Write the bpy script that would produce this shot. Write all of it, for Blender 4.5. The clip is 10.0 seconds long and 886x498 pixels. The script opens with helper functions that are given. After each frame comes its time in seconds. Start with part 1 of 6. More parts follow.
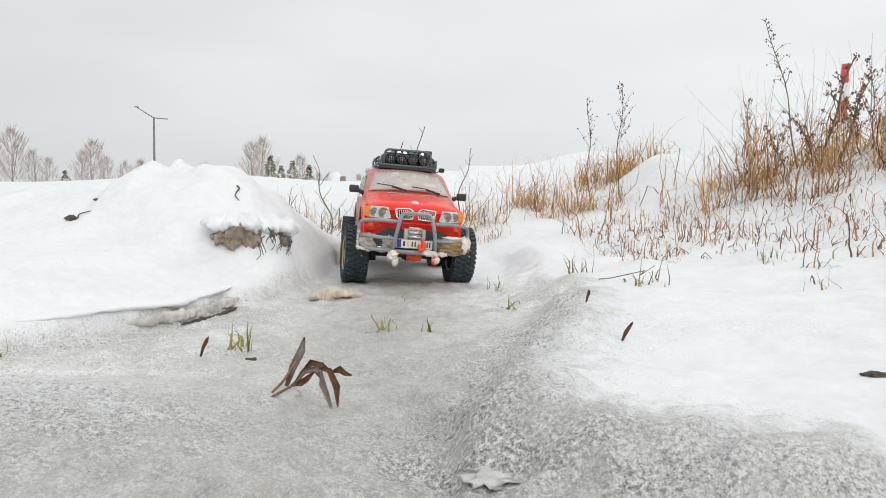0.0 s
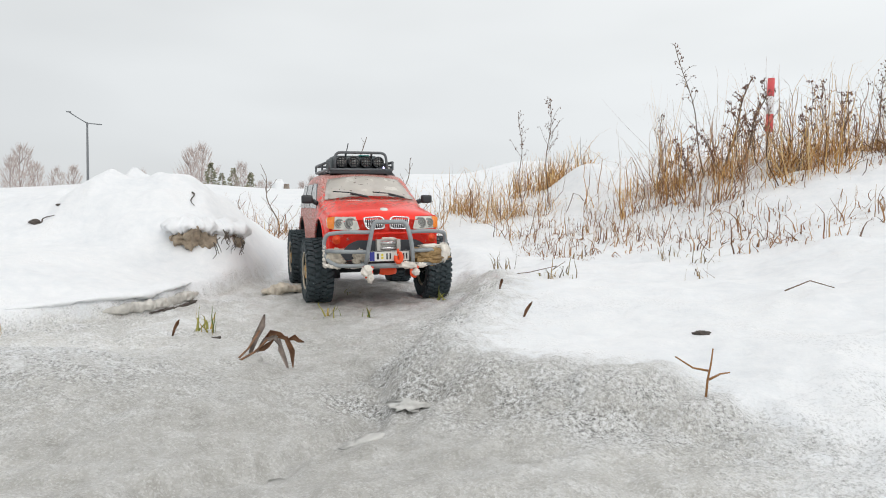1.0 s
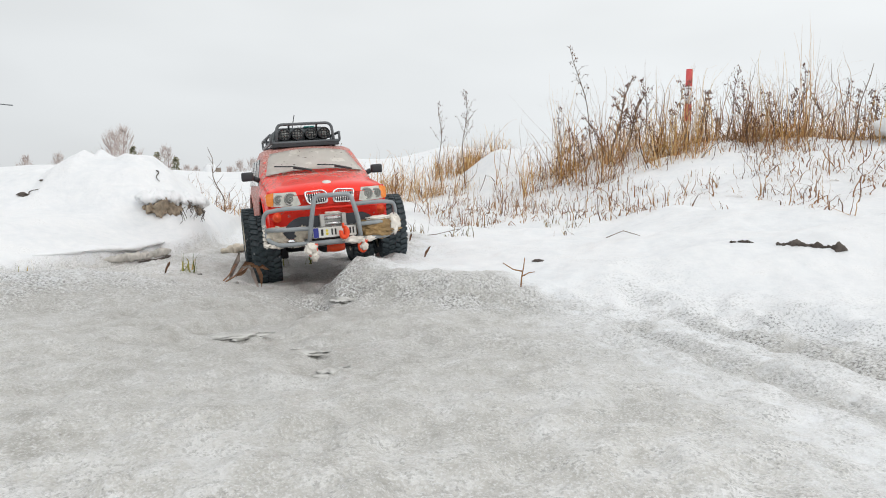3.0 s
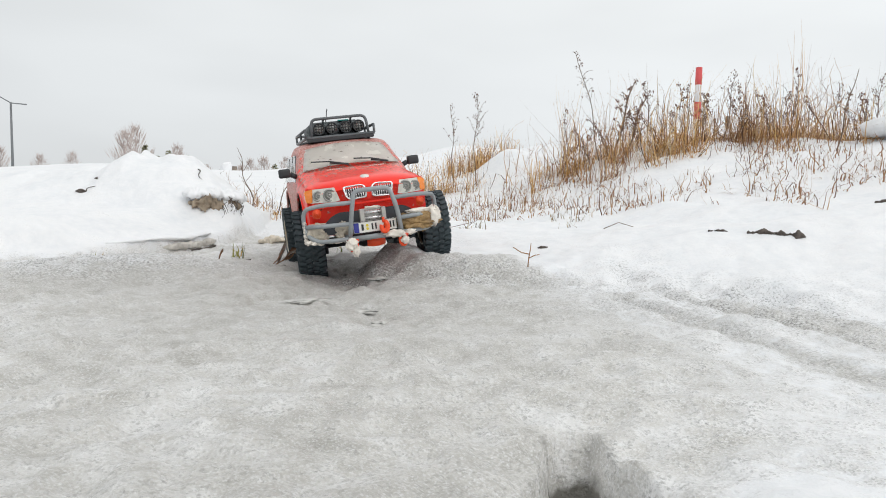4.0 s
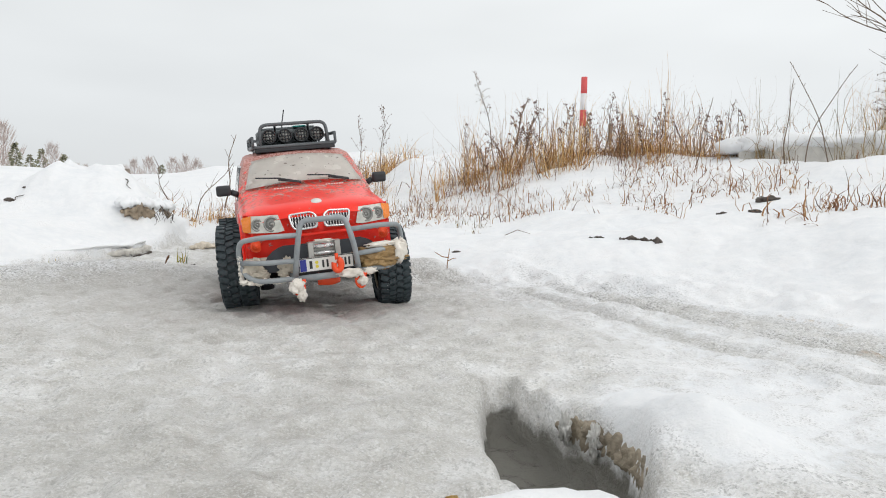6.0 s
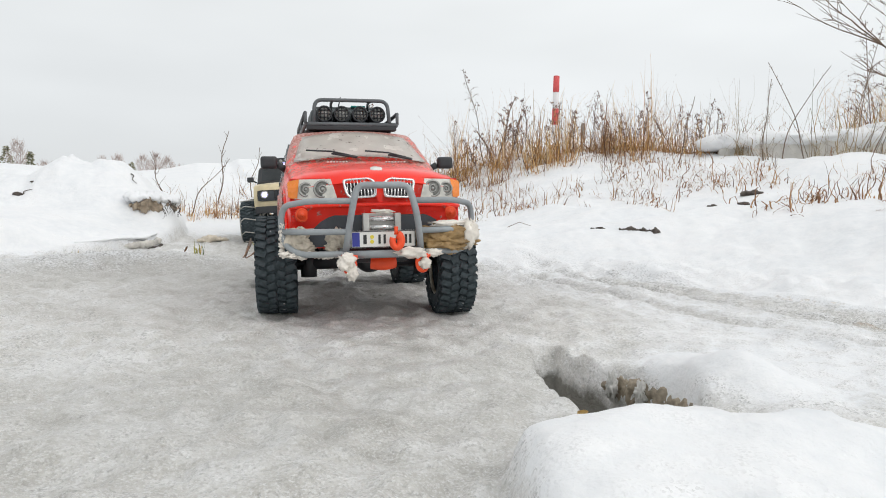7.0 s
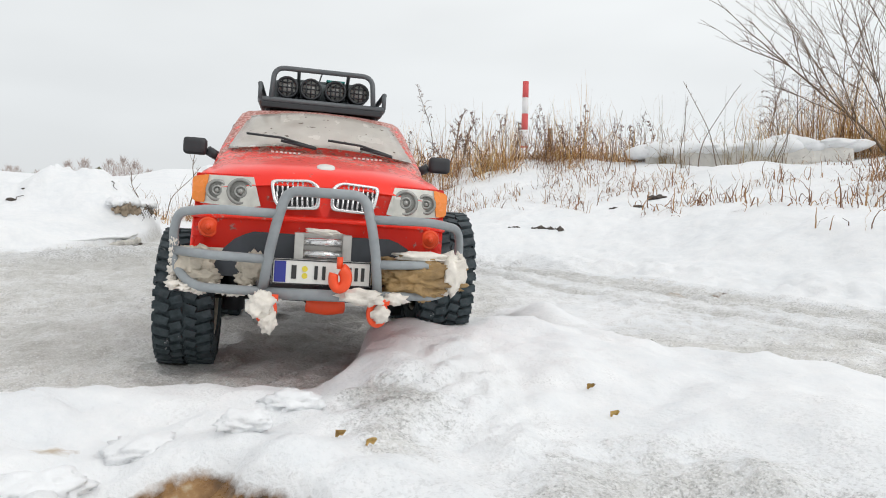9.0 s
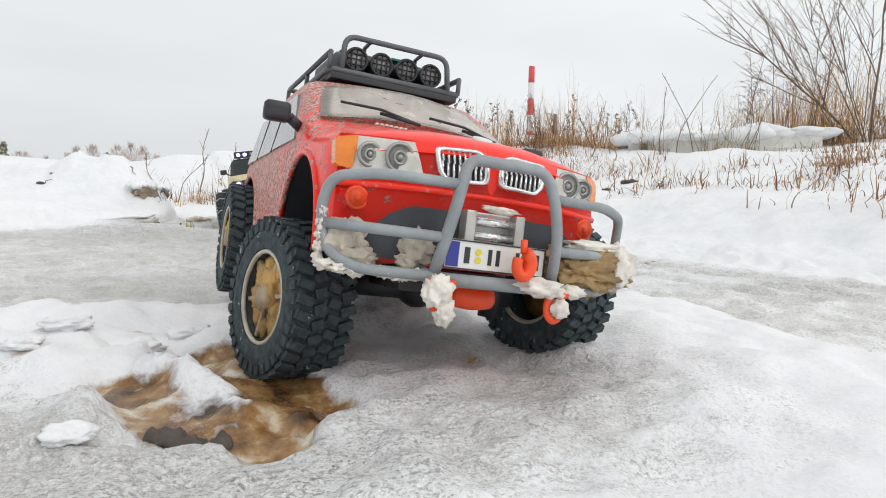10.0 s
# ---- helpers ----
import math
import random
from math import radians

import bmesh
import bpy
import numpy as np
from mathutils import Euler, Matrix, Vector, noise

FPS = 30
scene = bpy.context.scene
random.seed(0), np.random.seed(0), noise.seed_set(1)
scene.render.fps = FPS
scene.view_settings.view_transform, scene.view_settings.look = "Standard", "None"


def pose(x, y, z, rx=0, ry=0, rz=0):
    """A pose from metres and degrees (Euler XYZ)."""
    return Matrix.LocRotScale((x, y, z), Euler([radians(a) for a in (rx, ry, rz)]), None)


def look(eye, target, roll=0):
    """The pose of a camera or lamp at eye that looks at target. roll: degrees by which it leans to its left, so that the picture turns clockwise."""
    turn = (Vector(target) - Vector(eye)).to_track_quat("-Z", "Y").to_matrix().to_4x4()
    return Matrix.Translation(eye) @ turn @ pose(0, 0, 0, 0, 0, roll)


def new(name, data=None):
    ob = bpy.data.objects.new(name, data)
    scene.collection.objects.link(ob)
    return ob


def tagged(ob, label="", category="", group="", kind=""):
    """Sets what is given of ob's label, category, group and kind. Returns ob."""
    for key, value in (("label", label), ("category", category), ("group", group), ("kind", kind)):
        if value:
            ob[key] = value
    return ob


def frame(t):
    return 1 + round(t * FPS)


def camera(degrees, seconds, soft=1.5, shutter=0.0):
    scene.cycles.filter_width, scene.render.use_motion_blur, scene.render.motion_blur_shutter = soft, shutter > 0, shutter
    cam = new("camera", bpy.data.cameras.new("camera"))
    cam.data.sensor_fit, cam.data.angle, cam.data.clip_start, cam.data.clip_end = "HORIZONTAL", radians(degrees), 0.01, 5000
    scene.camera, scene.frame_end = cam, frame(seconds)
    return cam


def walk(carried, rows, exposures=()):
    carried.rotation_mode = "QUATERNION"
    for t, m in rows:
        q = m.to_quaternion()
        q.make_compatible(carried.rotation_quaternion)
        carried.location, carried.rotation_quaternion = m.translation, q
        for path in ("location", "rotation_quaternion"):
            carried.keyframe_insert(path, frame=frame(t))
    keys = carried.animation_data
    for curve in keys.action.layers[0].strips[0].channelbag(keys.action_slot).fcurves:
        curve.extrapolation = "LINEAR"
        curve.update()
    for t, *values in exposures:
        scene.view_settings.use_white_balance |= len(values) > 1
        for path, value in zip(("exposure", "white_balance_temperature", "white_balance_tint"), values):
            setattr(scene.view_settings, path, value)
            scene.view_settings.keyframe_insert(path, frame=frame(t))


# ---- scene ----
# ------------------------------------------------------------ camera
cam = camera(65.2, 10.0, soft=1.0)
METRES, EYE, TILT, LEAN, TURN = 1.45, 0.129, 0.0, 0.0, 0.0
ROWS = [
    (0.0, 0.0, 0.0, 0.0, 0.07, -4.05, -0.96),
    (0.5, 0.0019, -0.0382, 0.002, -1.99, -3.54, -0.97),
    (1.0, 0.0072, -0.0999, -0.0035, -4.53, -3.32, -0.94),
    (1.5, 0.0118, -0.1836, -0.0253, -7.21, -4.56, -0.91),
    (2.0, 0.0071, -0.2346, -0.0307, -8.73, -4.74, -0.9),
    (2.5, 0.0035, -0.2736, -0.0185, -10.43, -4.33, -0.97),
    (4.0, -0.031, -0.4272, -0.0231, -9.46, -4.53, -0.99),
    (4.5, -0.0574, -0.4777, -0.0189, -9.8, -4.4, -1.02),
    (5.0, -0.0676, -0.5183, -0.0175, -12.71, -4.6, -1.15),
    (5.5, -0.074, -0.5405, -0.0076, -16.0, -4.34, -1.23),
    (7.0, -0.161, -0.579, -0.0188, -20.37, -4.26, -1.21),
    (7.5, -0.1766, -0.6097, -0.0166, -21.41, -4.33, -1.19),
    (8.0, -0.1811, -0.6542, -0.0168, -22.14, -4.58, -1.15),
    (8.5, -0.1753, -0.7129, -0.0212, -22.93, -4.56, -1.09),
    (9.0, -0.1765, -0.7703, -0.0176, -22.67, -3.87, -1.08),
    (9.5, -0.1878, -0.8453, -0.0191, -21.47, -4.44, -1.06),
    (10.0, -0.1944, -0.9124, -0.021, -22.15, -5.07, -1.12),
]
walk(cam, [(t, pose(0, 0, EYE, TILT, LEAN, TURN) @ pose(METRES * x, METRES * y, METRES * z, 90 + pitch, roll, yaw)) for t, x, y, z, yaw, pitch, roll in ROWS])

# ------------------------------------------------------------ sky and light
SUN_EL, SUN_AZ = radians(38), radians(150)
world = bpy.data.worlds.new("overcast_sky")
scene.world = world
world.use_nodes = True
wn, wl = world.node_tree.nodes, world.node_tree.links
wn.clear()
w_out = wn.new("ShaderNodeOutputWorld")
w_bg = wn.new("ShaderNodeBackground")
w_sky = wn.new("ShaderNodeTexSky")
w_sky.sky_type, w_sky.sun_disc = "NISHITA", False
w_sky.sun_elevation, w_sky.sun_rotation = SUN_EL, SUN_AZ
w_co = wn.new("ShaderNodeTexCoord")
w_sep = wn.new("ShaderNodeSeparateXYZ")
wl.new(w_co.outputs["Generated"], w_sep.inputs[0])
w_ramp = wn.new("ShaderNodeValToRGB")          # overcast: paler overhead than at the horizon
w_ramp.color_ramp.elements[0].position, w_ramp.color_ramp.elements[0].color = 0.0, (0.735, 0.76, 0.78, 1)
w_ramp.color_ramp.elements[1].position, w_ramp.color_ramp.elements[1].color = 0.9, (1.04, 1.045, 1.045, 1)
el = w_ramp.color_ramp.elements.new(0.22)
el.color = (0.80, 0.825, 0.835, 1)
wl.new(w_sep.outputs[2], w_ramp.inputs[0])
w_map = wn.new("ShaderNodeMapping")
w_map.inputs["Scale"].default_value = (1.2, 1.2, 4.0)
w_noise = wn.new("ShaderNodeTexNoise")
w_noise.inputs["Scale"].default_value = 1.6
w_noise.inputs["Detail"].default_value = 3
wl.new(w_co.outputs["Generated"], w_map.inputs[0])
wl.new(w_map.outputs[0], w_noise.inputs["Vector"])
w_cr = wn.new("ShaderNodeMapRange")
w_cr.inputs["From Min"].default_value, w_cr.inputs["From Max"].default_value = 0.3, 0.7
w_cr.inputs["To Min"].default_value, w_cr.inputs["To Max"].default_value = 0.93, 1.05
wl.new(w_noise.outputs[0], w_cr.inputs["Value"])
w_mul = wn.new("ShaderNodeVectorMath")
w_mul.operation = "SCALE"
w_side = wn.new("ShaderNodeMapRange")           # thinner cloud towards the east
for k, v in zip(("From Min", "From Max", "To Min", "To Max"), (-0.6, 0.8, 0.93, 1.16)):
    w_side.inputs[k].default_value = v
wl.new(w_sep.outputs[0], w_side.inputs["Value"])
w_both = wn.new("ShaderNodeMath")
w_both.operation = "MULTIPLY"
wl.new(w_cr.outputs[0], w_both.inputs[0])
wl.new(w_side.outputs[0], w_both.inputs[1])
wl.new(w_ramp.outputs[0], w_mul.inputs[0])
wl.new(w_both.outputs[0], w_mul.inputs["Scale"])
w_s10 = wn.new("ShaderNodeVectorMath")
w_s10.operation = "SCALE"
w_s10.inputs["Scale"].default_value = 0.1
wl.new(w_sky.outputs[0], w_s10.inputs[0])
w_mix = wn.new("ShaderNodeMix")                # cloud deck with a little clear sky behind it
w_mix.data_type = "RGBA"
w_mix.inputs[0].default_value = 0.97
wl.new(w_s10.outputs[0], w_mix.inputs[6])
wl.new(w_mul.outputs[0], w_mix.inputs[7])
wl.new(w_mix.outputs[2], w_bg.inputs[0])
w_bg.inputs[1].default_value = 1.0
wl.new(w_bg.outputs[0], w_out.inputs[0])

sun = new("sun", bpy.data.lights.new("sun", "SUN"))
sun.data.energy, sun.data.angle, sun.data.color = 0.7, radians(40), (1.0, 0.97, 0.93)
sun.matrix_basis = look((0, 0, 0), (-math.sin(SUN_AZ) * math.cos(SUN_EL), -math.cos(SUN_AZ) * math.cos(SUN_EL), -math.sin(SUN_EL)))
scene.view_settings.exposure = 0.0


# ------------------------------------------------------------ materials
class Mat:
    """A small builder of node materials."""

    def __init__(self, name):
        self.m = bpy.data.materials.new(name)
        self.m.use_nodes = True
        self.n, self.l = self.m.node_tree.nodes, self.m.node_tree.links
        self.b = self.n["Principled BSDF"]
        self.co = self.n.new("ShaderNodeTexCoord").outputs["Object"]

    def link(self, a, b):
        self.l.new(a, b)

    def set(self, **kw):
        for k, v in kw.items():
            self.b.inputs[k.replace("_", " ")].default_value = v
        return self

    def noise(self, scale, detail=4, rough=0.55, stretch=None):
        nd = self.n.new("ShaderNodeTexNoise")
        nd.inputs["Scale"].default_value, nd.inputs["Detail"].default_value, nd.inputs["Roughness"].default_value = scale, detail, rough
        src = self.co
        if stretch:
            mp = self.n.new("ShaderNodeMapping")
            mp.inputs["Scale"].default_value = stretch
            self.link(src, mp.inputs[0])
            src = mp.outputs[0]
        self.link(src, nd.inputs["Vector"])
        return nd.outputs[0]

    def voronoi(self, scale):
        nd = self.n.new("ShaderNodeTexVoronoi")
        nd.inputs["Scale"].default_value = scale
        self.link(self.co, nd.inputs["Vector"])
        return nd.outputs["Distance"]

    def ramp(self, src, stops):
        nd = self.n.new("ShaderNodeValToRGB")
        e = nd.color_ramp.elements
        while len(e) < len(stops):
            e.new(0.5)
        for x, (p, c) in zip(e, stops):
            x.position, x.color = p, (*c, 1) if len(c) == 3 else c
        self.link(src, nd.inputs[0])
        return nd.outputs[0]

    def range(self, src, a, b, c=0.0, d=1.0):
        nd = self.n.new("ShaderNodeMapRange")
        for k, v in zip(("From Min", "From Max", "To Min", "To Max"), (a, b, c, d)):
            nd.inputs[k].default_value = v
        self.link(src, nd.inputs["Value"])
        return nd.outputs[0]

    def mix(self, fac, a, b):
        nd = self.n.new("ShaderNodeMix")
        nd.data_type = "RGBA"
        for sock, v in ((nd.inputs[0], fac), (nd.inputs[6], a), (nd.inputs[7], b)):
            if isinstance(v, (int, float)):
                sock.default_value = v
            elif isinstance(v, tuple):
                sock.default_value = (*v, 1)
            else:
                self.link(v, sock)
        return nd.outputs[2]

    def math(self, op, a, b=0.0):
        nd = self.n.new("ShaderNodeMath")
        nd.operation = op
        for sock, v in ((nd.inputs[0], a), (nd.inputs[1], b)):
            if isinstance(v, (int, float)):
                sock.default_value = v
            else:
                self.link(v, sock)
        return nd.outputs[0]

    def attr(self, name):
        nd = self.n.new("ShaderNodeAttribute")
        nd.attribute_name = name
        return nd.outputs["Fac"]

    def random(self):
        return self.n.new("ShaderNodeObjectInfo").outputs["Random"]

    def island(self):
        return self.n.new("ShaderNodeNewGeometry").outputs["Random Per Island"]

    def color(self, src):
        self.link(src, self.b.inputs["Base Color"])
        return self

    def rough(self, src):
        self.link(src, self.b.inputs["Roughness"])
        return self

    def bump(self, src, strength, dist):
        nd = self.n.new("ShaderNodeBump")
        nd.inputs["Strength"].default_value, nd.inputs["Distance"].default_value = strength, dist
        self.link(src, nd.inputs["Height"])
        if self.b.inputs["Normal"].links:
            self.link(self.b.inputs["Normal"].links[0].from_socket, nd.inputs["Normal"])
        self.link(nd.outputs[0], self.b.inputs["Normal"])
        return self


def plain(name, col, rough=0.6, metal=0.0, var=0.25, scale=60, bump=0.0, **kw):
    """A coloured surface with two scales of variation."""
    m = Mat(name)
    big, fine = m.noise(scale * 0.15, 3), m.noise(scale, 5)
    f = m.math("ADD", m.math("MULTIPLY", big, 0.6), m.math("MULTIPLY", fine, 0.4))
    lo = tuple(c * (1 - var) for c in col)
    hi = tuple(min(1, c * (1 + var)) for c in col)
    m.color(m.ramp(f, [(0.3, lo), (0.7, hi)]))
    m.rough(m.range(fine, 0.3, 0.7, max(0.02, rough - 0.1), min(1, rough + 0.1)))
    m.set(Metallic=metal, **kw)
    if bump:
        m.bump(fine, 0.5, bump)
    return m.m


def make_ground():
    m = Mat("snow_and_ice")
    ice, mud, wet, slush, gravelly = m.attr("ice"), m.attr("mud"), m.attr("wet"), m.attr("slush"), m.attr("grit")
    soft = m.noise(26, 4, 0.6)
    grit, grain, mid, big = m.noise(300, 3, 0.7), m.noise(650, 2), m.noise(60, 5, 0.65), m.noise(9, 4)
    snow = m.ramp(m.math("ADD", m.math("MULTIPLY", mid, 0.5), m.math("MULTIPLY", big, 0.5)), [(0.3, (0.73, 0.755, 0.78)), (0.62, (0.855, 0.862, 0.87))])
    icecol = m.ramp(m.math("ADD", m.math("ADD", m.math("MULTIPLY", mid, 0.3), m.math("MULTIPLY", soft, 0.4)), m.math("MULTIPLY", big, 0.3)), [(0.37, (0.43, 0.42, 0.39)), (0.48, (0.66, 0.65, 0.62)), (0.585, (0.88, 0.885, 0.885))])
    speck = m.math("MULTIPLY", m.range(grit, 0.50, 0.62), m.range(mid, 0.35, 0.6, 0.15, 1.0))
    icecol = m.mix(m.math("MULTIPLY", speck, 0.6), icecol, (0.20, 0.20, 0.19))
    icecol = m.mix(m.math("MULTIPLY", m.range(grain, 0.54, 0.64), 0.7), icecol, (0.88, 0.89, 0.9))
    icecol = m.mix(m.math("MULTIPLY", slush, 0.75), icecol, m.ramp(mid, [(0.35, (0.30, 0.29, 0.265)), (0.65, (0.47, 0.46, 0.435))]))
    edge = m.math("ADD", ice, m.math("MULTIPLY", m.math("SUBTRACT", mid, 0.5), 0.9))
    fi = m.range(edge, 0.3, 0.7)
    col = m.mix(fi, snow, icecol)
    crystal = m.n.new("ShaderNodeTexVoronoi")
    crystal.inputs["Scale"].default_value = 850
    m.link(m.co, crystal.inputs["Vector"])
    tint = m.n.new("ShaderNodeSeparateColor")
    m.link(crystal.outputs["Color"], tint.inputs[0])
    crisp = m.range(m.math("ADD", ice, m.math("MULTIPLY", m.math("SUBTRACT", big, 0.5), 1.2)), 0.05, 0.35)
    crisp = m.math("MULTIPLY", crisp, m.range(ice, 0.55, 1.0, 1.0, 0.55))
    shine = m.math("MULTIPLY", m.range(tint.outputs[0], 0.62, 0.95), m.math("MULTIPLY", crisp, 0.42))
    dull = m.math("MULTIPLY", m.range(tint.outputs[1], 0.60, 0.95), m.math("MULTIPLY", m.math("MULTIPLY", crisp, m.range(mid, 0.4, 0.6)), 0.5))
    col = m.mix(shine, col, (0.90, 0.91, 0.92))
    col = m.mix(dull, col, (0.24, 0.24, 0.235))
    mudcol = m.ramp(m.math("ADD", m.math("MULTIPLY", m.noise(38, 4, 0.55), 0.92), m.math("MULTIPLY", grit, 0.08)), [(0.36, (0.055, 0.032, 0.015)), (0.46, (0.20, 0.105, 0.038)), (0.54, (0.34, 0.20, 0.085)), (0.60, (0.50, 0.41, 0.28)), (0.66, (0.66, 0.61, 0.52))])
    fm = m.range(m.math("ADD", mud, m.math("MULTIPLY", m.math("SUBTRACT", mid, 0.5), 1.0)), 0.35, 0.65)
    col = m.mix(fm, col, mudcol)
    fw = m.range(m.math("ADD", wet, m.math("MULTIPLY", m.math("SUBTRACT", mid, 0.5), 0.6)), 0.35, 0.65)
    col = m.mix(fw, col, (0.17, 0.165, 0.145))
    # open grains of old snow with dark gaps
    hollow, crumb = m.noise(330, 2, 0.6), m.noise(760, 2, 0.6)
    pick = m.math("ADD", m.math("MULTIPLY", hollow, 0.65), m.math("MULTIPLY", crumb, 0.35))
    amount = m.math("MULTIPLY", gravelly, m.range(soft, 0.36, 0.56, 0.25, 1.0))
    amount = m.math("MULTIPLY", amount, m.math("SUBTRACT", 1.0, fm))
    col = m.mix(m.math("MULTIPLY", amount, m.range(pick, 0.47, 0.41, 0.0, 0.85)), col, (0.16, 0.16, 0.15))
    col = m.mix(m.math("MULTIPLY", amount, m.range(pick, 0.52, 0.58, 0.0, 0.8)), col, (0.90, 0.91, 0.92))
    m.color(col)
    r = m.math("ADD", m.math("MULTIPLY", fi, -0.22), m.range(mid, 0.3, 0.7, 0.62, 0.8))
    r = m.math("SUBTRACT", r, m.math("MULTIPLY", m.math("MAXIMUM", fw, m.math("MULTIPLY", fm, 1.5)), 0.30))
    m.rough(r)
    m.set(Specular_IOR_Level=0.35)
    m.bump(m.math("MULTIPLY", m.math("MULTIPLY", mid, m.math("ADD", m.math("MULTIPLY", fi, 0.5), 0.5)), m.math("SUBTRACT", 1.0, m.math("MULTIPLY", fm, 0.6))), 0.5, 0.009)
    calm = m.math("SUBTRACT", 1.0, m.math("MULTIPLY", fm, 0.8))
    m.bump(m.math("MULTIPLY", m.noise(150, 4, 0.7), calm), 0.35, 0.003)
    m.bump(m.math("MULTIPLY", pick, amount), 0.9, 0.005)
    m.bump(m.math("MULTIPLY", m.math("MULTIPLY", grit, calm), m.math("ADD", m.math("MULTIPLY", fi, 0.8), 0.2)), 0.5, 0.002)
    return m.m


def make_paint():
    m = Mat("red_paint")
    spl, fine, mid = m.noise(165, 3, 0.6), m.noise(500, 2), m.noise(28, 3)
    side = m.n.new("ShaderNodeSeparateXYZ")
    m.link(m.co, side.inputs[0])
    y = side.outputs[1]
    amount = m.range(y, -0.2, -0.02, 0.0, 0.25)
    f = m.range(m.math("ADD", m.math("ADD", m.math("MULTIPLY", spl, 0.7), m.math("MULTIPLY", mid, 0.3)), amount), 0.60, 0.68)
    base = m.ramp(mid, [(0.35, (0.88, 0.022, 0.010)), (0.7, (0.95, 0.040, 0.018))])
    dirt = m.ramp(fine, [(0.4, (0.20, 0.12, 0.09)), (0.6, (0.58, 0.50, 0.46))])
    m.color(m.mix(m.math("MULTIPLY", f, 0.8), base, dirt))
    m.rough(m.math("ADD", m.math("MULTIPLY", f, 0.4), 0.28))
    m.set(Coat_Weight=0.12, Coat_Roughness=0.15, Specular_IOR_Level=0.35)
    m.bump(spl, 0.15, 0.0006)
    return m.m


def make_rubber():
    m = Mat("rubber")
    fine, snow = m.noise(180, 4), m.noise(70, 5, 0.7)
    base = m.ramp(fine, [(0.35, (0.036, 0.050, 0.056)), (0.7, (0.078, 0.098, 0.108))])
    m.color(m.mix(m.range(snow, 0.655, 0.70), base, (0.60, 0.61, 0.62)))
    m.set(Roughness=0.75, Specular_IOR_Level=0.25)
    m.bump(fine, 0.3, 0.001)
    return m.m


def make_screen():
    m = Mat("pale_windscreen")
    mid, fine, spl = m.noise(25, 4), m.noise(300, 3), m.noise(150, 3)
    # pale base paints in the reflected sky and light interior; splashes are mud
    c = m.ramp(mid, [(0.35, (0.76, 0.73, 0.67)), (0.65, (0.90, 0.88, 0.82))])
    c = m.mix(m.range(spl, 0.66, 0.70), c, (0.16, 0.12, 0.09))
    m.color(c)
    m.rough(m.range(mid, 0.3, 0.7, 0.08, 0.35))
    m.set(Specular_IOR_Level=0.6, Coat_Weight=0.5)
    m.bump(fine, 0.1, 0.0004)
    return m.m


def glow(name, col, strength):
    m = Mat(name)
    m.set(Base_Color=(*col, 1), Emission_Color=(*col, 1), Emission_Strength=strength)
    return m.m


def grass_mat(name, stops, rough=0.7):
    m = Mat(name)
    m.color(m.ramp(m.island(), stops))
    m.set(Roughness=rough)
    return m.m


M_GROUND = make_ground()
M_RED = make_paint()
M_SCREEN = make_screen()
M_SNOW = plain("snow", (0.82, 0.833, 0.847), 0.75, var=0.05, scale=120, bump=0.004)
M_SLUSH = plain("dirty_snow", (0.56, 0.50, 0.41), 0.6, var=0.35, scale=160, bump=0.004)
M_MUDICE = plain("frozen_mud", (0.31, 0.20, 0.085), 0.5, var=0.55, scale=170, bump=0.004)
M_EARTH = plain("frozen_earth", (0.31, 0.25, 0.185), 0.9, var=0.6, scale=150, bump=0.006)
# soil of clods and roots, also the painted shade line under the ledge
M_SOIL_SHADE = plain("dark_soil_and_shade", (0.09, 0.075, 0.065), 0.9, var=0.6, scale=200, bump=0.004)
M_BLACK = plain("black_plastic", (0.028, 0.03, 0.034), 0.5, var=0.3, scale=150)
M_DARKBLUE = plain("dark_bumper_plastic", (0.05, 0.056, 0.066), 0.55, var=0.4, scale=120)
M_TYRE = make_rubber()
M_GREY = plain("grey_tube_paint", (0.29, 0.315, 0.33), 0.45, var=0.25, scale=140)
M_DGREY = plain("dark_grey_tube", (0.10, 0.11, 0.118), 0.45, var=0.25, scale=140)
M_CHROME = plain("chrome", (0.80, 0.80, 0.80), 0.2, metal=0.85, var=0.08, scale=90)
M_SILVER = plain("silver_metal", (0.5, 0.49, 0.46), 0.4, metal=0.6, var=0.3, scale=120)
M_LENS = plain("headlight_lens", (0.58, 0.57, 0.52), 0.08, var=0.3, scale=160, Coat_Weight=0.8)
M_BULB = plain("lamp_reflector", (0.34, 0.34, 0.32), 0.2, metal=0.4, var=0.2, scale=200)
M_LAMPDARK = plain("lamp_bowl", (0.26, 0.26, 0.245), 0.25, var=0.3, scale=200, Coat_Weight=0.5)
M_AMBER = plain("amber_lens", (0.85, 0.23, 0.015), 0.25, var=0.12, scale=120, Coat_Weight=0.6)
M_ORANGE = plain("orange_red_plastic", (0.88, 0.085, 0.02), 0.4, var=0.15, scale=100)
M_WHITE = plain("white_plate", (0.78, 0.78, 0.74), 0.4, var=0.08, scale=100)
M_BLUE = plain("blue_band", (0.035, 0.045, 0.30), 0.4, var=0.1, scale=100)
M_YELLOW = plain("yellow_seal", (0.75, 0.62, 0.06), 0.5, var=0.1, scale=100)
M_INK = plain("ink", (0.03, 0.03, 0.03), 0.5, var=0.1)
M_CARSNOW = plain("dirty_clinging_snow", (0.80, 0.73, 0.66), 0.55, var=0.3, scale=140, bump=0.003)
M_HUBMUD = plain("frozen_hub_mud", (0.42, 0.25, 0.085), 0.75, var=0.8, scale=110, bump=0.006)
